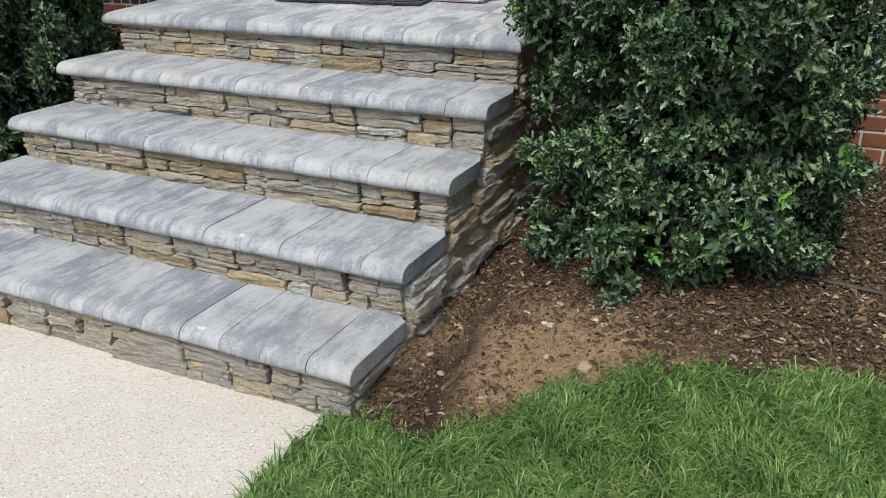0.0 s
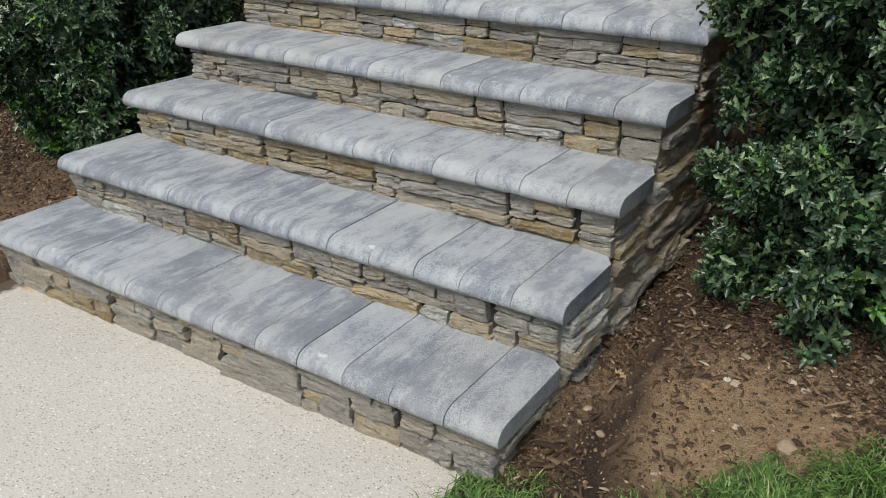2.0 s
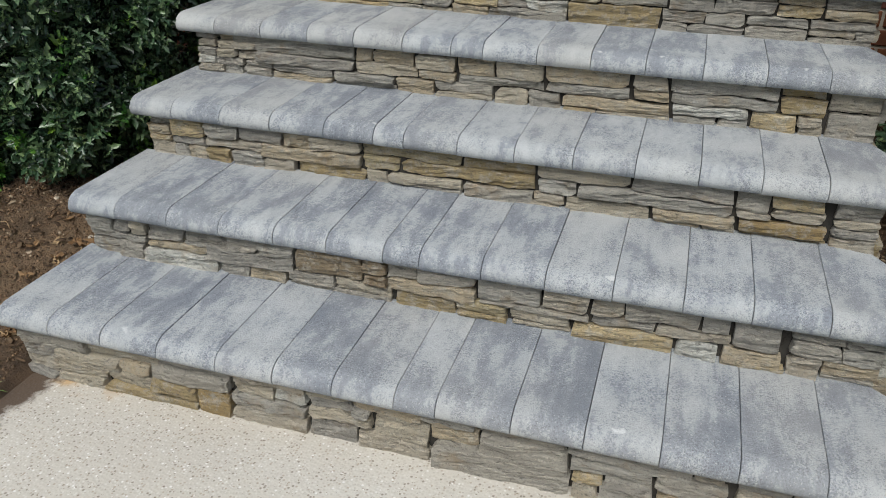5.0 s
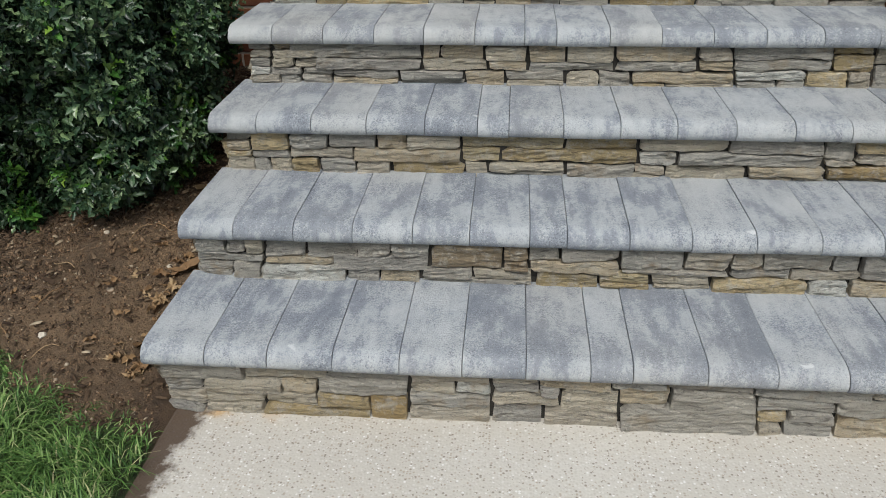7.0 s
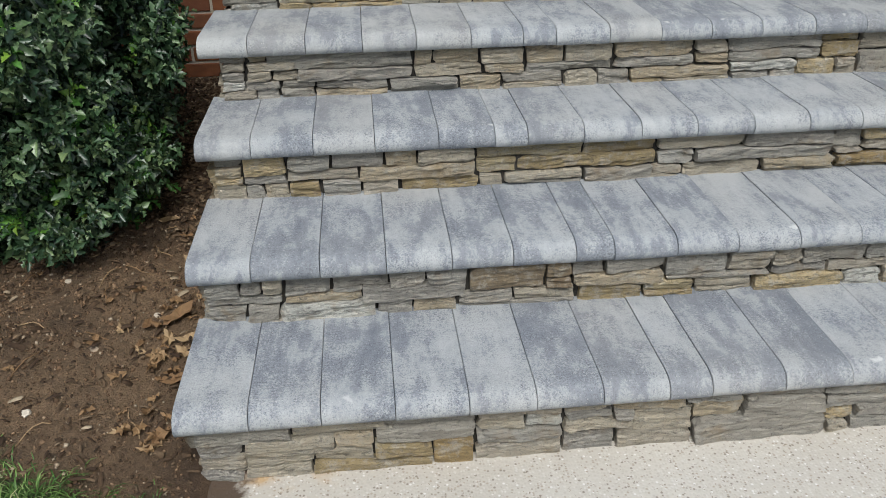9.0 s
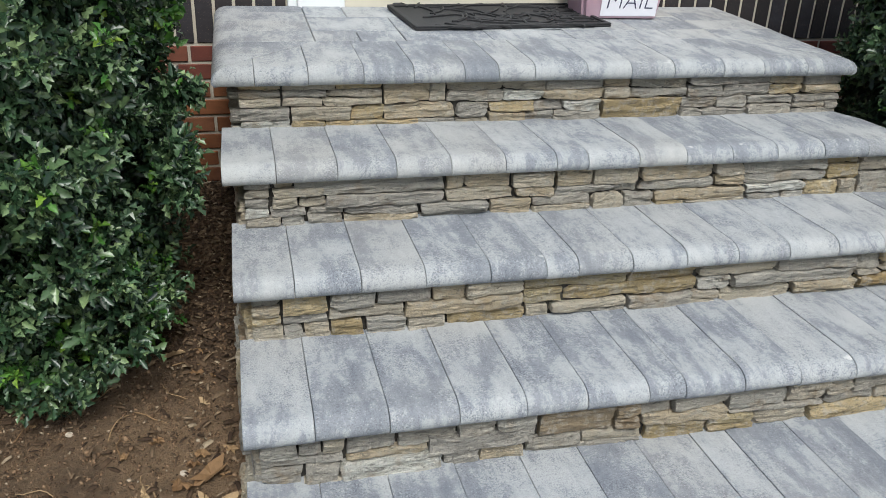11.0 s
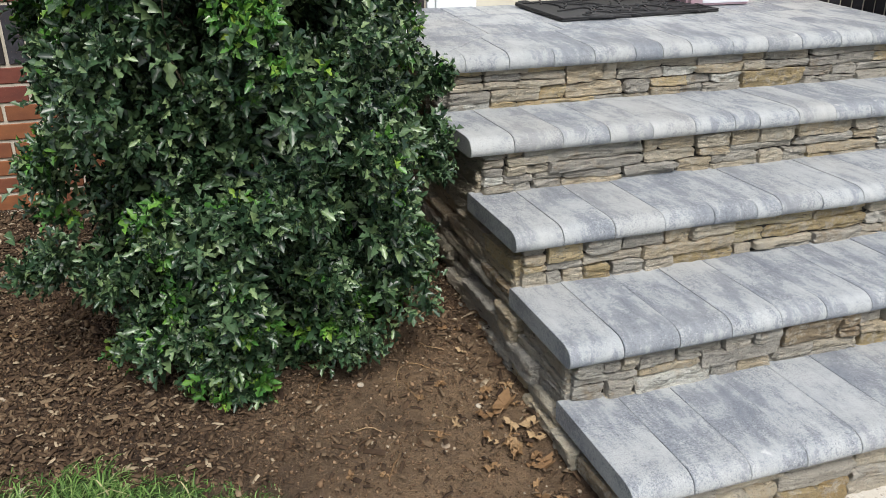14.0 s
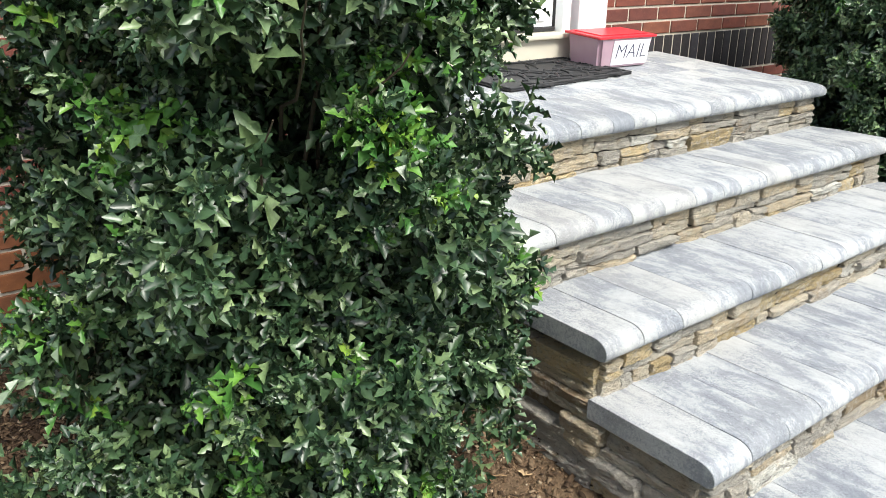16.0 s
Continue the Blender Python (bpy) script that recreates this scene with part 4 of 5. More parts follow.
# ---- planting ----
def scatter_mesh(name, proto_v, proto_f, mats, material, parent=None, smooth=False):
    """One mesh of many transformed copies of a small prototype. mats: (n, 4, 4)."""
    v = np.asarray(proto_v, float)
    hv = np.concatenate([v, np.ones((len(v), 1))], 1)
    out = np.einsum("nij,kj->nki", mats, hv)[..., :3].reshape(-1, 3)
    f = np.asarray(proto_f, int)
    faces = (f[None] + (np.arange(len(mats)) * len(v))[:, None, None]).reshape(-1, f.shape[1])
    me = bpy.data.meshes.new(name)
    me.vertices.add(len(out))
    me.vertices.foreach_set("co", out.reshape(-1).astype(np.float32))
    k = f.shape[1]
    me.loops.add(len(faces) * k)
    me.loops.foreach_set("vertex_index", faces.reshape(-1).astype(np.int32))
    me.polygons.add(len(faces))
    me.polygons.foreach_set("loop_start", (np.arange(len(faces)) * k).astype(np.int32))
    me.update(calc_edges=True)
    me.validate()
    me.materials.append(material)
    if smooth:
        me.polygons.foreach_set("use_smooth", [True] * len(me.polygons))
    ob = new(name, me)
    ob.parent = parent
    return ob


def frames_from(pos, direction, normal, size):
    """4 x 4 poses whose x runs along direction and whose z is near normal."""
    d = direction / np.linalg.norm(direction, axis=1, keepdims=True)
    y = np.cross(normal, d)
    y /= np.linalg.norm(y, axis=1, keepdims=True) + 1e-9
    z = np.cross(d, y)
    m = np.zeros((len(pos), 4, 4))
    size = np.broadcast_to(np.asarray(size, float).reshape(-1, 1) if np.ndim(size) else np.full((len(pos), 1), size), (len(pos), 1))
    m[:, :3, 0], m[:, :3, 1], m[:, :3, 2], m[:, :3, 3], m[:, 3, 3] = d * size, y * size, z * size, pos, 1
    return m


def holly_leaf():
    """A spiny holly leaf, one unit long, folded along its rib."""
    edge = [(0.14, 0.10), (0.34, 0.25), (0.47, 0.11), (0.70, 0.20)]
    lift = [0.04, 0.17, 0.02, 0.15]
    v = [(0.0, 0, 0), (0.46, 0, 0.0), (1.0, 0, -0.10)]
    f = []
    for sign in (1, -1):
        o = len(v)
        v += [(x, sign * y, l + 0.35 * y - 0.12 * x * x) for (x, y), l in zip(edge, lift)]
        t = [(0, 1, o), (1, o + 1, o), (1, o + 2, o + 1), (1, o + 3, o + 2), (1, 2, o + 3)]
        f += t if sign > 0 else [q[::-1] for q in t]
    return v, f


LEAF_V, LEAF_F = holly_leaf()


def build_holly(at, radius, tall, seed, label, hollow=None, fresh=0.115, foot=0.64):
    rng = np.random.default_rng(seed)
    d = empty("holly_bush", at, label, "bush", group="holly bushes by the steps")

    def reach(th, z):
        """Outline of the crown by angle and height."""
        u = z / tall
        prof = foot + (1 - foot) * smoothstep(u, 0.0, 0.30)
        prof = prof * (1 - 0.50 * smoothstep(u, 0.84, 1.08))
        lump = 0.06 * np.sin(3 * th + 4.1 * z + seed) + 0.055 * np.sin(5 * th - 6.3 * z + 2 * seed)
        return radius * prof * (1 + lump)

    # sprays of shoots over the crown, with gaps between them
    m = 235
    cth = np.arange(m) * 2.39996 + rng.normal(0, 0.22, m)
    cz = tall * (0.05 + 0.92 * ((np.arange(m) * 0.754877) % 1)) + rng.normal(0, 0.02, m)
    crad = rng.uniform(0.050, 0.118, m)
    cr = reach(cth, cz) - crad * (0.65 + 2.1 * rng.random(m) ** 2)
    on_top = np.arange(m) % 8 == 0
    cr = np.where(on_top, radius * 0.72 * np.sqrt(rng.random(m)), cr)
    cz = np.where(on_top, tall - crad * 0.8, cz)
    vivid = rng.random(m) < 0.24

    def in_hollow(th, z, grow=1.0):
        if not hollow:
            return np.zeros(np.shape(th), bool)
        ang, hz, ha, hh = hollow
        da = np.abs((th - ang + math.pi) % math.tau - math.pi)
        return (da / (ha * grow)) ** 2 + ((z - hz) / (hh * grow)) ** 2 < 1
    open_ = in_hollow(cth, cz)
    centre = np.stack([cr * np.cos(cth), cr * np.sin(cth), cz], 1)

    n = 5200
    pick = rng.integers(0, m, n)
    off = rng.normal(size=(n, 3))
    off /= np.linalg.norm(off, axis=1, keepdims=True)
    face = np.stack([np.cos(cth[pick]), np.sin(cth[pick]), np.where(on_top[pick], 1.6, 0.30)], 1)
    off += 0.55 * face
    off /= np.linalg.norm(off, axis=1, keepdims=True)
    tip = centre[pick] + off * (crad[pick] * rng.uniform(0.72, 1.08, n))[:, None]
    out = off * 0.8 + face * 0.7 + rng.normal(0, 0.22, (n, 3)) + np.array((0, 0, 0.15))
    keep = ~open_[pick] & (tip[:, 2] > 0.0)
    young = rng.random(n) < np.where(vivid[pick], 4.2 * fresh, 0.35 * fresh)
    tip, out, young = tip[keep], out[keep], young[keep]
    # the shaded inside of the crown
    ni = 3600
    th, z = rng.uniform(0, math.tau, ni), rng.uniform(0.04, tall * 0.97, ni)
    r = reach(th, z) * (0.15 + 0.56 * np.sqrt(rng.random(ni)))
    keep = ~(in_hollow(th, z) & (r > 0.42 * radius))
    th, z, r = th[keep], z[keep], r[keep]
    ni = len(th)
    tip = np.concatenate([tip, np.stack([r * np.cos(th), r * np.sin(th), z], 1)])
    out = np.concatenate([out, np.stack([np.cos(th), np.sin(th), 0.3 + 0.3 * rng.normal(size=ni)], 1) + rng.normal(0, 0.4, (ni, 3))])
    young = np.concatenate([young, np.zeros(ni, bool)])
    n = len(tip)
    core = np.arange(n) >= n - ni
    out /= np.linalg.norm(out, axis=1, keepdims=True)
    per = 9
    dirs = np.repeat(out, per, 0)
    k = np.tile(np.arange(per), n)
    spin = k * 2.4 + np.repeat(rng.uniform(0, 6.28, n), per)
    side = np.cross(dirs, (0, 0, 1.0))
    side /= np.linalg.norm(side, axis=1, keepdims=True) + 1e-9
    upv = np.cross(side, dirs)
    fan = side * np.cos(spin)[:, None] + upv * np.sin(spin)[:, None]
    pos = np.repeat(tip, per, 0) - dirs * (0.0085 * (k - 1))[:, None] + rng.normal(0, 0.004, (n * per, 3))
    lead = dirs * (0.95 - 0.075 * k)[:, None] + fan * 0.85 + rng.normal(0, 0.20, (n * per, 3)) + np.array((0, 0, -0.08))
    nor = dirs * 0.75 + np.array((0, 0, 0.35)) + rng.normal(0, 0.62, (n * per, 3)) - fan * 0.2
    grown = np.repeat(rng.uniform(0.8, 1.2, n), per)
    size = rng.uniform(0.026, 0.046, n * per) * grown * (0.72 + 0.07 * np.minimum(k, 5)) * np.where(np.repeat(core, per), 1.25, 1.0)
    mats = frames_from(pos, lead, nor, size)
    young = np.repeat(young, per) & (k < 7)
    tagged(scatter_mesh("crown", LEAF_V, LEAF_F, mats[~young], LEAF, d), "dense glossy dark green spiny leaves", kind="stuff")
    tagged(scatter_mesh("young_leaves", LEAF_V, LEAF_F, mats[young], SHOOT, d), "bright yellow-green young leaves", kind="stuff")
    # single leaves that stand out of the crown towards the walk
    rough = [bpy.data.meshes.new("leaf") for _ in range(3)]
    for q, me in enumerate(rough):
        me.from_pydata([(x, y * (0.9 + 0.12 * q), zz * (0.7 + 0.4 * q)) for x, y, zz in LEAF_V], [], LEAF_F)
        me.materials.append(LEAF)
    pr = random.Random(seed)
    for q in range(220):
        c = pr.randrange(m)
        face_a = float(cth[c]) % math.tau
        if open_[c] or not math.pi < face_a < math.tau:
            continue
        a, b = face_a + pr.uniform(-1.2, 1.2), pr.uniform(-0.4, 1.0)
        reach_c = float(crad[c]) * pr.uniform(1.0, 1.16)
        at_leaf = Vector(centre[c]) + reach_c * Vector((math.cos(a) * math.cos(b), math.sin(a) * math.cos(b), math.sin(b)))
        ob = new("leaf", rough[q % 3])
        ob.parent = d
        s = pr.uniform(0.032, 0.052)
        ob.matrix_basis = Matrix.LocRotScale(at_leaf, Euler((pr.uniform(-0.7, 0.7), pr.uniform(-0.9, 0.7), a + pr.uniform(-1.3, 1.3))), (s, s, s))
    # stems
    for q in range(7):
        a = q * 0.9 + pr.uniform(-0.2, 0.2)
        pts, p = [], Vector((0.05 * math.cos(a), 0.05 * math.sin(a), -0.02))
        for s in range(7):
            pts.append(tuple(p))
            p = p + Vector((math.cos(a) * 0.032 * s ** 0.7 + pr.uniform(-0.02, 0.02), math.sin(a) * 0.032 * s ** 0.7 + pr.uniform(-0.02, 0.02), tall * 0.14))
        part("stem", tube(pts, [0.009 - 0.0011 * s for s in range(7)]), BARK, d)
    if hollow:
        for q in range(4):
            a = hollow[0] + pr.uniform(-0.35, 0.35)
            p, pts = Vector((0.36 * radius * math.cos(a), 0.36 * radius * math.sin(a), hollow[1] - 0.22 + pr.uniform(-0.1, 0.2))), []
            for s in range(6):
                pts.append(tuple(p))
                p = p + Vector((math.cos(a) * 0.045 + pr.uniform(-0.03, 0.03), math.sin(a) * 0.045 + pr.uniform(-0.03, 0.03), 0.05 + pr.uniform(-0.03, 0.03)))
            part("twig", tube(pts, [0.004 - 0.0005 * s for s in range(6)], 5), BARK, d)
    return d


build_holly((-3.545, 2.60, 0.05), 0.53, 1.57, 3, "tall dark green holly bush with yellow-green shoots and a thin patch", (radians(253), 1.02, 0.22, 0.12))
build_holly((-0.425, 2.77, 0.05), 0.53, 1.56, 7, "rounded dark green holly bush clipped beside the steps", None, 0.03, 0.86)


def build_grass():
    def blades(n, x0, x1, y0, y1, seed, name, label):
        rng = np.random.default_rng(seed)
        x, y = rng.uniform(x0, x1, n * 2), rng.uniform(y0, y1, n * 2)
        fringe = turf_edge(x) + rng.normal(0, 0.025, n * 2)
        ok = (y < fringe) & ((x < WALK_L - 0.005) | (x > WALK_R + 0.0))
        thin = 0.5 + 0.5 * np.sin(9 * x + 2 * np.sin(7 * y)) * np.sin(8 * y + 1.7)
        ok &= rng.random(n * 2) < 0.8 + 0.2 * thin
        x, y = x[ok][:n], y[ok][:n]
        n = len(x)
        z = height(x, y) - 0.006
        comb = 1.9 * np.sin(7.1 * x + 1.2) + 1.7 * np.sin(8.7 * y + 4.0 * x) + 1.2 * np.sin(19 * x + 13 * y) + rng.normal(0, 1.25, n)
        lean = rng.uniform(0.35, 1.45, n)
        clump = np.sin(23 * x + 3 * np.sin(17 * y)) * np.sin(21 * y + 2 * np.sin(19 * x))
        ln = rng.uniform(0.035, 0.085, n) * (0.85 + 0.25 * clump)
        near_edge = np.clip((fringe[ok][:n] - y) / 0.12, 0.5, 1)
        ln *= near_edge
        dirx, diry = np.cos(comb), np.sin(comb)
        wd = rng.uniform(0.0009, 0.0020, n)
        verts = np.zeros((n, 7, 3))
        for s, (h, bendy, w) in enumerate(((0, 0, 1.0), (0.45, 0.20, 0.95), (0.78, 0.58, 0.7))):
            cx, cy = x + dirx * ln * lean * bendy, y + diry * ln * lean * bendy
            cz = z + ln * h * (1 - 0.36 * lean * bendy)
            verts[:, 2 * s] = np.stack([cx - diry * wd * w, cy + dirx * wd * w, cz], 1)
            verts[:, 2 * s + 1] = np.stack([cx + diry * wd * w, cy - dirx * wd * w, cz], 1)
        verts[:, 6] = np.stack([x + dirx * ln * lean * 1.08, y + diry * ln * lean * 1.08, z + ln * (1.0 - 0.52 * lean)], 1)
        f = np.array([(0, 1, 3), (0, 3, 2), (2, 3, 5), (2, 5, 4), (4, 5, 6)])
        faces = (f[None] + (np.arange(n) * 7)[:, None, None]).reshape(-1, 3)
        me = bpy.data.meshes.new(name)
        me.vertices.add(n * 7)
        me.vertices.foreach_set("co", verts.reshape(-1).astype(np.float32))
        me.loops.add(len(faces) * 3)
        me.loops.foreach_set("vertex_index", faces.reshape(-1).astype(np.int32))
        me.polygons.add(len(faces))
        me.polygons.foreach_set("loop_start", (np.arange(len(faces)) * 3).astype(np.int32))
        me.update(calc_edges=True)
        me.materials.append(GRASS)
        tagged(new(name, me), label, "grass", kind="stuff")
    blades(92000, -1.13, 0.95, 0.75, 2.35, 11, "lawn_grass", "lush green lawn grass along the planting bed")
    blades(36000, -4.6, -2.88, 0.7, 2.2, 12, "lawn_grass", "green lawn grass beside the walkway")


build_grass()


def in_bed(x, y):
    free = (x < LEFT - 0.02) | (x > RIGHT + 0.02)
    return free & (y > turf_edge(x) - 0.03) & (y < WALL_Y - 0.01)


def build_mulch():
    rng = np.random.default_rng(17)
    def chips(n, x0, x1, y0, y1, name, label):
        x, y = rng.uniform(x0, x1, n * 2), rng.uniform(y0, y1, n * 2)
        bare = np.clip(np.exp(-(((x + 0.60) / 0.30) ** 2 + ((y - 1.99) / 0.28) ** 2) ** 2) + 0.9 * np.exp(-((x - groove_x(y)) / 0.045) ** 2) + 0.95 * np.exp(-(((x + 3.2) / 0.62) ** 2 + ((y - 2.0) / 0.75) ** 2) ** 2), 0, 1)
        worn = 0.72 * np.exp(-(((x + 0.66) / 0.48) ** 2 + ((y - 1.93) / 0.36) ** 2) ** 2)
        ok = in_bed(x, y) & (rng.random(n * 2) > np.maximum(0.95 * bare, worn))
        x, y = x[ok][:n], y[ok][:n]
        n = len(x)
        ln = rng.gamma(2.2, 0.0056, n) + 0.003
        m = np.zeros((n, 4, 4))
        a, pit, rol = rng.uniform(0, math.tau, n), rng.normal(0, 0.28, n), rng.normal(0, 0.4, n)
        ca, sa, cp, sp = np.cos(a), np.sin(a), np.cos(pit), np.sin(pit)
        ex = np.stack([ca * cp, sa * cp, sp], 1)
        ez = np.stack([-ca * sp, -sa * sp, cp], 1)
        ey = np.cross(ez, ex)
        cr, sr = np.cos(rol)[:, None], np.sin(rol)[:, None]
        ey, ez = ey * cr + ez * sr, ez * cr - ey * sr
        wd, tk = np.minimum(ln * rng.uniform(0.16, 0.5, n), 0.015), rng.uniform(0.0015, 0.004, n)
        m[:, :3, 0], m[:, :3, 1], m[:, :3, 2] = ex * ln[:, None], ey * wd[:, None], ez * tk[:, None]
        m[:, :3, 3] = np.stack([x, y, height(x, y) + 0.003 + 0.012 * rng.random(n) ** 2], 1)
        m[:, 3, 3] = 1
        v = [(-0.5, -0.3, 0), (0.46, -0.5, 0), (0.5, 0.34, 0), (-0.42, 0.5, 0), (-0.46, -0.22, 1), (0.0, -0.42, 1.5), (0.47, 0.2, 1), (-0.05, 0.45, 1.4)]
        f = [(4, 5, 7), (5, 6, 7), (0, 1, 5), (0, 5, 4), (1, 2, 6), (1, 6, 5), (2, 3, 7), (2, 7, 6), (3, 0, 4), (3, 4, 7)]
        tagged(scatter_mesh(name, v, f, m, CHIP), label, "mulch", kind="stuff")
    chips(30000, RIGHT, 1.0, 1.6, 3.6, "bark_mulch", "brown shredded bark mulch scattered over the bed")
    chips(40000, -5.2, LEFT, 1.5, 3.6, "bark_mulch", "brown shredded bark mulch below the brick wall")


build_mulch()


def build_crumbs():
    """Loose crumbs of earth on the bare soil."""
    rng = np.random.default_rng(23)
    v = [(1, 0, 0), (-0.9, 0.15, 0), (0, 0.85, 0.1), (0.1, -1, 0), (0.1, 0.1, 0.8), (0, 0, -0.6)]
    f = [(0, 2, 4), (2, 1, 4), (1, 3, 4), (3, 0, 4), (2, 0, 5), (1, 2, 5), (3, 1, 5), (0, 3, 5)]
    for n, x0, x1, y0, y1 in ((20000, RIGHT, 0.6, 1.6, 2.9), (17000, -4.4, LEFT, 1.5, 3.0)):
        x, y = rng.uniform(x0, x1, n), rng.uniform(y0, y1, n)
        bare = np.exp(-(((x + 0.62) / 0.33) ** 2 + ((y - 2.0) / 0.30) ** 2) ** 2)
        ok = in_bed(x, y) & (rng.random(n) > 0.3 * bare)
        x, y = x[ok], y[ok]
        n = len(x)
        size = rng.gamma(2.0, 0.0012, n) + 0.0008
        q = rng.normal(size=(n, 3))
        m = frames_from(np.stack([x, y, height(x, y) + 0.002], 1), q, rng.normal(size=(n, 3)), size)
        tagged(scatter_mesh("soil_crumbs", v, f, m, CRUMB), "loose brown crumbs of earth on the bed", "soil", kind="stuff")


build_crumbs()


def pebble_mesh(seed):
    bm = bmesh.new()
    bmesh.ops.create_icosphere(bm, subdivisions=2, radius=1.0)
    off = Vector((seed * 3.1, seed * 1.7, 0))
    for v in bm.verts:
        v.co *= 1 + 0.45 * noise.noise(v.co * 1.3 + off)
        v.co.z *= 0.62
    return mesh_of("pebble", bm, PEBBLE)


def dry_leaf_mesh(seed):
    rng = random.Random(seed)
    bm = bmesh.new()
    n, ring = 14, []
    mid = bm.verts.new((0, 0, 0.06))
    for k in range(n):
        a = k * math.tau / n
        r = (1.0 if k % 2 == 0 else 0.58) * rng.uniform(0.8, 1.1) * (1.0 if abs(math.cos(a)) > 0.5 else 0.7)
        ring.append(bm.verts.new((r * math.cos(a), r * math.sin(a) * 0.75, rng.uniform(-0.05, 0.55))))
    for k in range(n):
        bm.faces.new((mid, ring[k], ring[(k + 1) % n]))
    me = mesh_of("fallen_leaf", bm, DRYLEAF)
    return me


def build_litter():
    rng = random.Random(31)
    stones = [pebble_mesh(k) for k in range(5)]
    leaves = [dry_leaf_mesh(k) for k in range(5)]

    def drop(kind, mesh, x, y, s, label, category, lift):
        ob = new(kind, mesh)
        z = float(height(x, y))
        ob.matrix_basis = Matrix.LocRotScale((x, y, z + lift * s), Euler((rng.uniform(-0.3, 0.3), rng.uniform(-0.3, 0.3), rng.uniform(0, 6.28))), (s, s, s))
        tagged(ob, label, category, group=kind + "s on the bed")
    drop("pebble", stones[0], -0.50, 1.96, 0.021, "pale tan rock lying on the bare soil", "rock", 0.3)
    for k in range(56):
        x, y = (rng.uniform(-1.0, 0.5), rng.uniform(1.75, 2.9)) if k % 2 else (rng.uniform(-4.4, -2.95), rng.uniform(1.65, 3.0))
        if in_bed(np.array(x), np.array(y)):
            drop("pebble", stones[k % 5], x, y, rng.uniform(0.005, 0.013), "small tan pebble on the soil", "rock", 0.35)
    for x, y, s in ((-3.02, 2.06, 0.05), (-2.99, 1.98, 0.035), (-3.0, 1.86, 0.034), (-3.05, 1.78, 0.03), (-3.12, 2.5, 0.04)):
        drop("fallen_leaf", leaves[0], x, y, s, "curled tan oak leaf fallen beside the steps", "leaf", 0.16)
    for k in range(30):
        x, y = -2.99 - abs(rng.gauss(0, 0.055)), rng.uniform(1.66, 2.12)
        if in_bed(np.array(x), np.array(y)):
            drop("fallen_leaf", leaves[1 + k % 4], x, y, rng.uniform(0.016, 0.032), "curled tan oak leaf fallen beside the steps", "leaf", 0.2 + 0.3 * rng.random())
    for k in range(46):
        if k % 3 == 0:
            x, y = rng.uniform(-0.95, 0.4), rng.uniform(1.85, 2.9)
        elif k % 3 == 1:
            x, y = rng.uniform(-3.25, -2.95), rng.uniform(1.65, 2.6)
        else:
            x, y = rng.uniform(-4.3, -3.0), rng.uniform(1.9, 2.9)
        if in_bed(np.array(x), np.array(y)):
            drop("fallen_leaf", leaves[k % 5], x, y, rng.uniform(0.012, 0.026), "dry brown leaf on the mulch", "leaf", 0.2)
    bm = box(-0.03, 0.03, -0.02, 0.02, -0.016, 0.016, 0.006)
    for v in bm.verts:
        v.co += Vector((rng.uniform(-1, 1), rng.uniform(-1, 1), rng.uniform(-1, 1))) * 0.004
    ob = part("brick_fragment", bm, BRICK_LOW)
    ob.matrix_basis = pose(-4.58, 3.54, float(height(-4.58, 3.54)) + 0.012, 8, 4, 12)
    tagged(ob, "broken orange brick piece on the mulch by the wall", "brick piece")
    # bare stalks
    for k in range(14):
        x, y, a = rng.uniform(-3.5, -2.97), rng.uniform(1.7, 2.5), rng.uniform(0, 6.28)
        pts = []
        for s in range(6):
            pts.append((x, y, float(height(x, y)) + 0.006 + 0.006 * math.sin(s)))
            x, y, a = x + 0.018 * math.cos(a), y + 0.018 * math.sin(a), a + rng.uniform(-0.5, 0.5)
            x = min(x, LEFT - 0.03)
        tagged(part("fallen_twig", tube(pts, 0.0014, 5), DRYLEAF), "thin dry twig on the soil", "twig", group="twigs on the bed")
    # drip line in the east bed
    pts = [(-0.02 + 0.12 * k, 2.62 + 0.03 * math.sin(k) - 0.02 * k, float(height(-0.02 + 0.12 * k, 2.6)) + 0.014) for k in range(11)]
    tagged(part("drip_line", tube(pts, 0.0075, 8), DRIP, None, "", True), "brown irrigation tubing lying on the mulch", "hose")


build_litter()


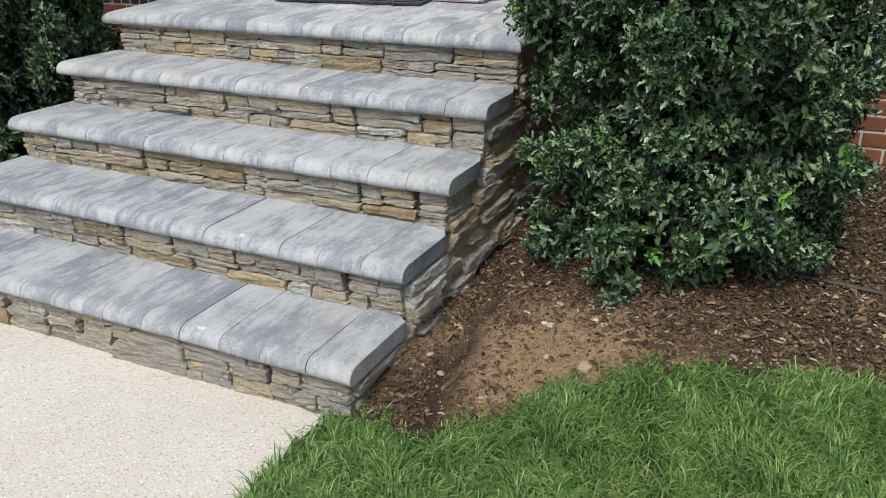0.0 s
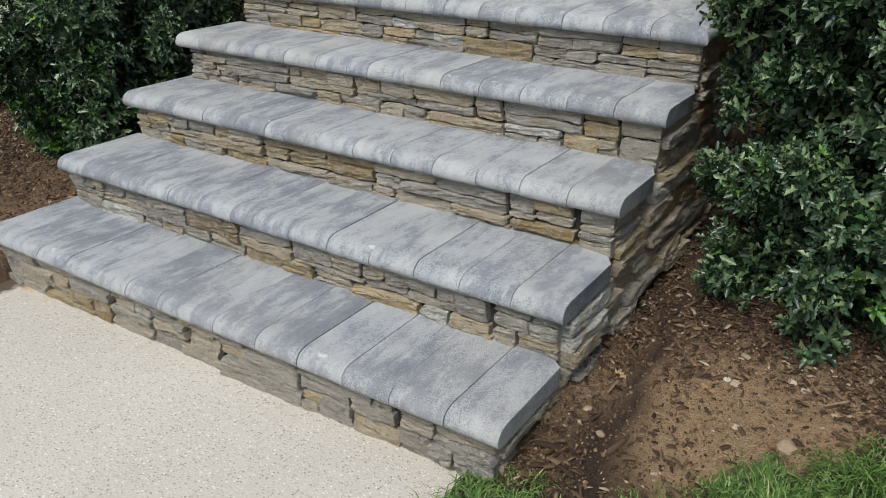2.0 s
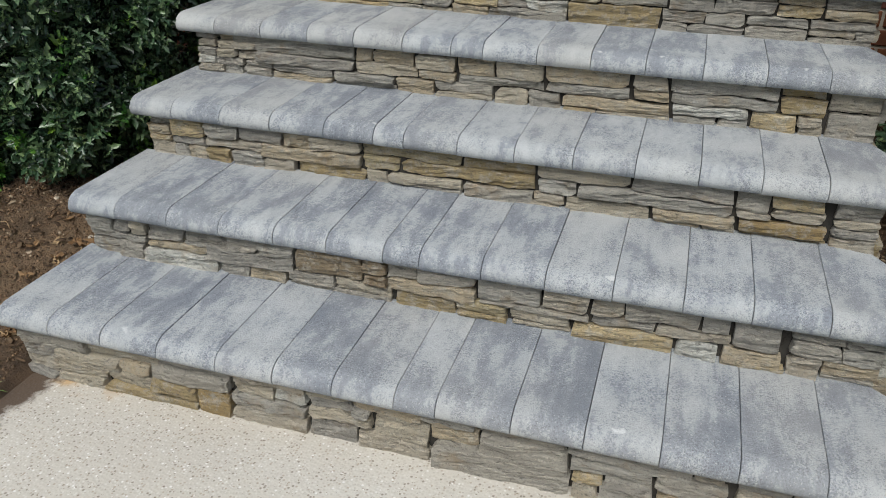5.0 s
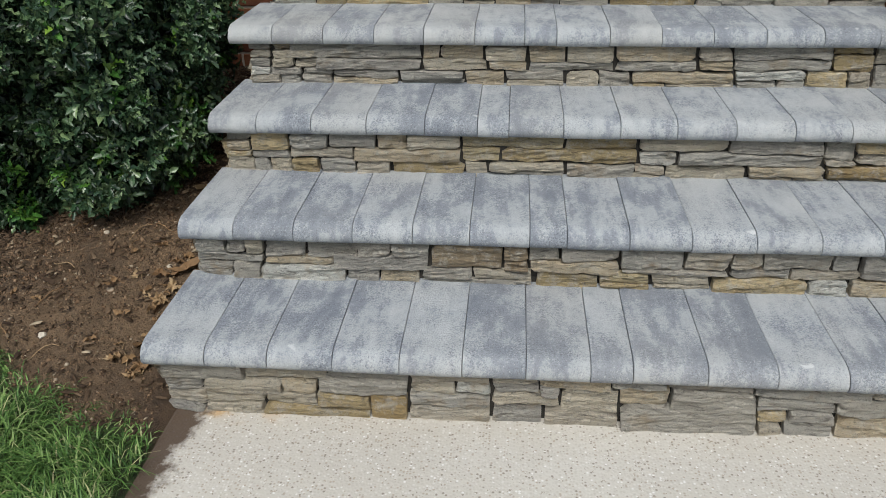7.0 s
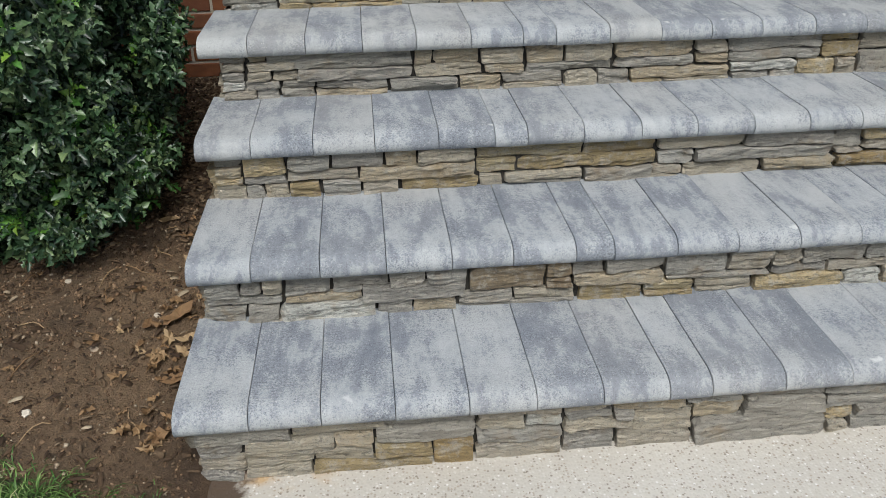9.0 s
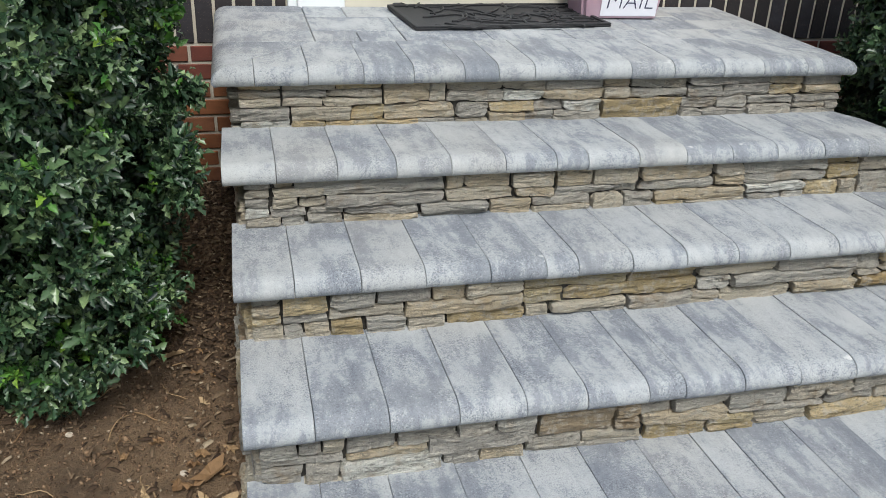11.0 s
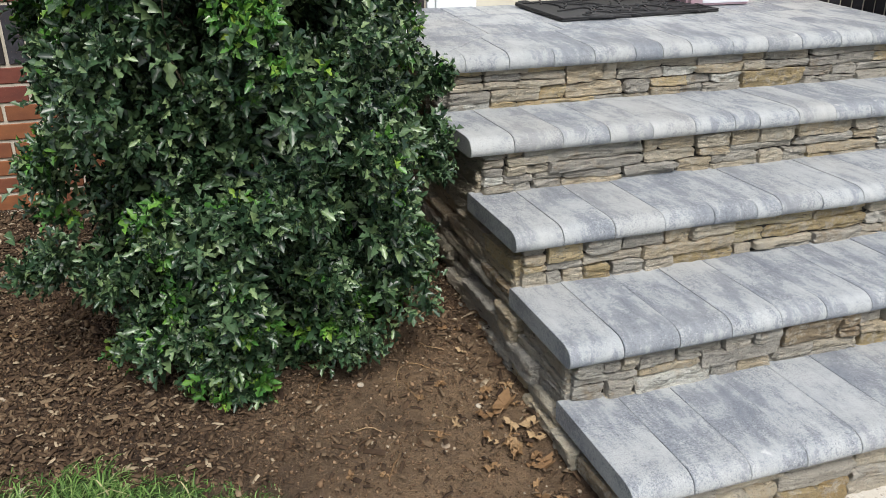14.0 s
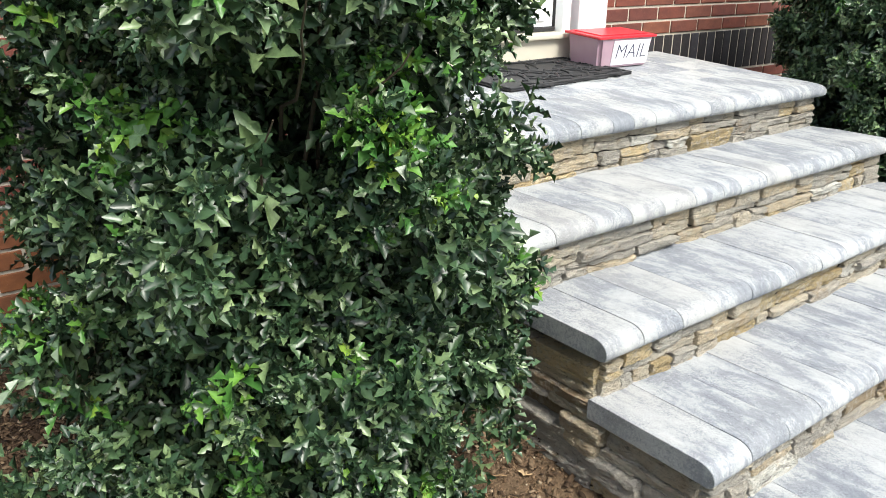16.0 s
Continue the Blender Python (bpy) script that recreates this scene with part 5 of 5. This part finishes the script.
def build_flowers():
    """The low blue-flowering plant in the west bed."""
    rng = np.random.default_rng(6)
    at = np.array((-4.63, 2.60, 0.14))
    d = empty("flowering_plant", at, "low soft green plant with pale sprigs and small blue flowers", "plant")
    v = [(0, 0, 0), (0.35, 0.26, 0.05), (0.7, 0.2, 0.03), (1, 0, -0.05), (0.7, -0.2, 0.03), (0.35, -0.26, 0.05)]
    f = [(0, 5, 1), (1, 5, 2), (2, 5, 4), (2, 4, 3)]
    # tufts of leaves with gaps between them
    m = 95
    ca, cu = rng.uniform(0, math.tau, m), np.sqrt(rng.random(m))
    cr = 0.29 * cu * (1 + 0.16 * np.sin(3 * ca + 1) + 0.12 * np.sin(7 * ca))
    cz = 0.235 * (1 - 0.66 * cu ** 2) * rng.uniform(0.75, 1.15, m)
    n = 12000
    k = rng.integers(0, m, n)
    pos = np.stack([cr[k] * np.cos(ca[k]), cr[k] * np.sin(ca[k]), cz[k]], 1) + rng.normal(0, 0.026, (n, 3)) * (1, 1, 1.1)
    pos[:, 2] = np.maximum(pos[:, 2], 0.006)
    out = np.stack([np.cos(ca[k]), np.sin(ca[k]), 0.5 + rng.normal(0, 0.4, n)], 1) + rng.normal(0, 0.5, (n, 3))
    nor = np.array((0, 0, 1.0)) + rng.normal(0, 0.5, (n, 3))
    tagged(scatter_mesh("foliage", v, f, frames_from(pos, out, nor, rng.uniform(0.009, 0.020, n)), SAGE, d), "soft green leaves", kind="stuff")
    fr = random.Random(2)
    pv = [(0, 0, 0)] + [((1 if k % 2 == 0 else 0.55) * math.cos(k * math.pi / 5), (1 if k % 2 == 0 else 0.55) * math.sin(k * math.pi / 5), 0.25) for k in range(10)]
    me = bpy.data.meshes.new("flower")
    me.from_pydata(pv, [], [(0, 1 + k, 1 + (k + 1) % 10) for k in range(10)])
    me.materials.append(BLUE)
    # pale seed sprigs that lean out of the clump, some with a flower at the tip
    buds = []
    for q in range(64):
        a, l, top = fr.uniform(0, 6.28), fr.uniform(0.18, 0.40), fr.uniform(0.12, 0.28)
        tip = Vector((l * math.cos(a), l * math.sin(a), top))
        part("stalk", tube([(0.1 * l * math.cos(a), 0.1 * l * math.sin(a), -0.01), (0.55 * l * math.cos(a), 0.55 * l * math.sin(a), 0.62 * top), tuple(tip)], [0.0014, 0.0011, 0.0007], 5), SPRIG, d)
        for s in range(46):
            u = fr.uniform(0.45, 1.05)
            buds.append((tip.x * u + fr.gauss(0, 0.017), tip.y * u + fr.gauss(0, 0.017), tip.z * (1 - (1 - u) * 0.8) + fr.gauss(0, 0.017)))
        for s in range(fr.choice((0, 1, 2))):
            ob = new("flower", me)
            ob.parent = d
            size = fr.uniform(0.005, 0.009)
            ob.matrix_basis = Matrix.LocRotScale(tip + Vector((fr.gauss(0, 0.012), fr.gauss(0, 0.012), fr.uniform(0, 0.012))), Euler((fr.uniform(-0.7, 0.7), fr.uniform(-0.7, 0.7), a)), (size, size, size))
    pos = np.array(buds)
    n = len(pos)
    tagged(scatter_mesh("sprig_leaves", v, f, frames_from(pos, rng.normal(size=(n, 3)) + (0, 0, 0.6), rng.normal(size=(n, 3)), rng.uniform(0.007, 0.016, n)), SPRIG, d), "pale grey-green seed sprigs", kind="stuff")


build_flowers()


def build_well_cover():
    """Clear cover of the basement window well, fixed to the wall."""
    d = empty("window_well_cover", (-5.2, WALL_Y - 0.02, 0.25), "grey metal framed clear plastic window well cover against the bricks", "well cover")
    def p(name, bm, m, label="", smooth=False):
        return under(part(name, bm, m, None, label, smooth), d)
    x0, x1 = -5.72, -4.75
    p("post", box(x1 - 0.03, x1, WALL_Y - 0.035, WALL_Y - 0.004, 0.25, 0.722, 0.004), METAL)
    p("post", box(x0, x0 + 0.03, WALL_Y - 0.035, WALL_Y - 0.004, 0.25, 0.722, 0.004), METAL)
    p("top_rail", box(x0, x1, WALL_Y - 0.045, WALL_Y - 0.006, 0.724, 0.748, 0.004), METAL)
    cx, half, deep = (x0 + x1) / 2, (x1 - x0) / 2, 0.38
    arc = [(cx + half * math.cos(a), WALL_Y - 0.02 - deep * math.sin(a)) for a in [math.pi * k / 20 for k in range(21)]]
    p("rim", tube([(x, y, float(height(x, y)) + 0.03 if k not in (0, 20) else 0.27) for k, (x, y) in enumerate(arc)], 0.016, 8), METAL, "grey rounded rim", True)
    bm = bmesh.new()
    lo = [bm.verts.new((x, y, 0.26)) for x, y in arc]
    hi = [bm.verts.new((cx + (x - cx) * 0.98, WALL_Y - 0.03 - (WALL_Y - y) * 0.10, 0.728)) for x, y in arc]
    for k in range(20):
        bm.faces.new((lo[k], lo[k + 1], hi[k + 1], hi[k]))
    bmesh.ops.solidify(bm, geom=bm.faces[:], thickness=0.003)
    cover = p("clear_panel", bm, CLEAR, "clear weathered plastic", True)
    cover.visible_shadow = False
    p("clip", box(x1 - 0.01, x1 + 0.09, WALL_Y - 0.02, WALL_Y - 0.004, 0.40, 0.412, 0.003), METAL)
    p("foot", box(x1 - 0.005, x1 + 0.05, WALL_Y - 0.05, WALL_Y - 0.004, 0.235, 0.285, 0.006), METAL)
    p("well_liner", box(x0 + 0.06, x1 - 0.115, WALL_Y - 0.012, WALL_Y - 0.006, 0.26, 0.69), GREY, "dark grey window panel")


build_well_cover()


# ---- bricks, last ----
def build_bricks():
    rng = random.Random(44)
    def proto(w, h, m):
        bm = box(-w / 2, w / 2, 0, 0.03, -h / 2, h / 2, 0.0025, 1)
        return mesh_of("brick", bm, m)
    meshes = {}
    def lay(parent, x, z, w, h, m):
        key = (round(w, 3), round(h, 3), m.name)
        if key not in meshes:
            meshes[key] = proto(w, h, m)
        ob = new("brick", meshes[key])
        ob.matrix_basis = pose(x, WALL_Y + rng.uniform(-0.0015, 0.0015), z, 0, rng.uniform(-0.25, 0.25), 0)
        under(ob, parent)
    below = (-4.543, -4.593, -4.476, -4.577, -4.471, -4.554, -4.467, -4.573, -4.47)
    above = (-4.56, -4.663, -4.552, -4.66, -4.563, -4.655)
    for wall, (xa, xb), shift in ((wall_west, (-5.3, WEST[1] - 0.005), 0.0), (wall_east, (EAST[0] + 0.004, 0.75), 0.056)):
        courses = [(SOLDIER_LO - BR_H * (k + 0.5), x, BRICK if k < 2 else BRICK_LOW) for k, x in enumerate(below)]
        courses += [(SOLDIER_HI + BR_H * (k + 0.5), x, BRICK) for k, x in enumerate(above)]
        for z, joint, m in courses:
            joint += shift
            x = joint + BR_L * math.floor((xa - joint) / BR_L)
            while x < xb:
                lo, hi = max(x, xa), min(x + BR_L, xb)
                hidden = wall is wall_east and hi < RIGHT - 0.1 and z < 0.8
                if hi - lo > 0.03 and not hidden:
                    lay(wall, (lo + hi) / 2, z, hi - lo - BR_J, BR_H - BR_J, m)
                x += BR_L
        x = -4.499 + BR_S * math.floor((xa + 4.499) / BR_S)
        while x < xb:
            lo, hi = max(x, xa), min(x + BR_S, xb)
            if hi - lo > 0.02:
                lay(wall, (lo + hi) / 2, (SOLDIER_LO + SOLDIER_HI) / 2, hi - lo - BR_J, SOLDIER_HI - SOLDIER_LO - BR_J, BRICK_DARK)
            x += BR_S


build_bricks()
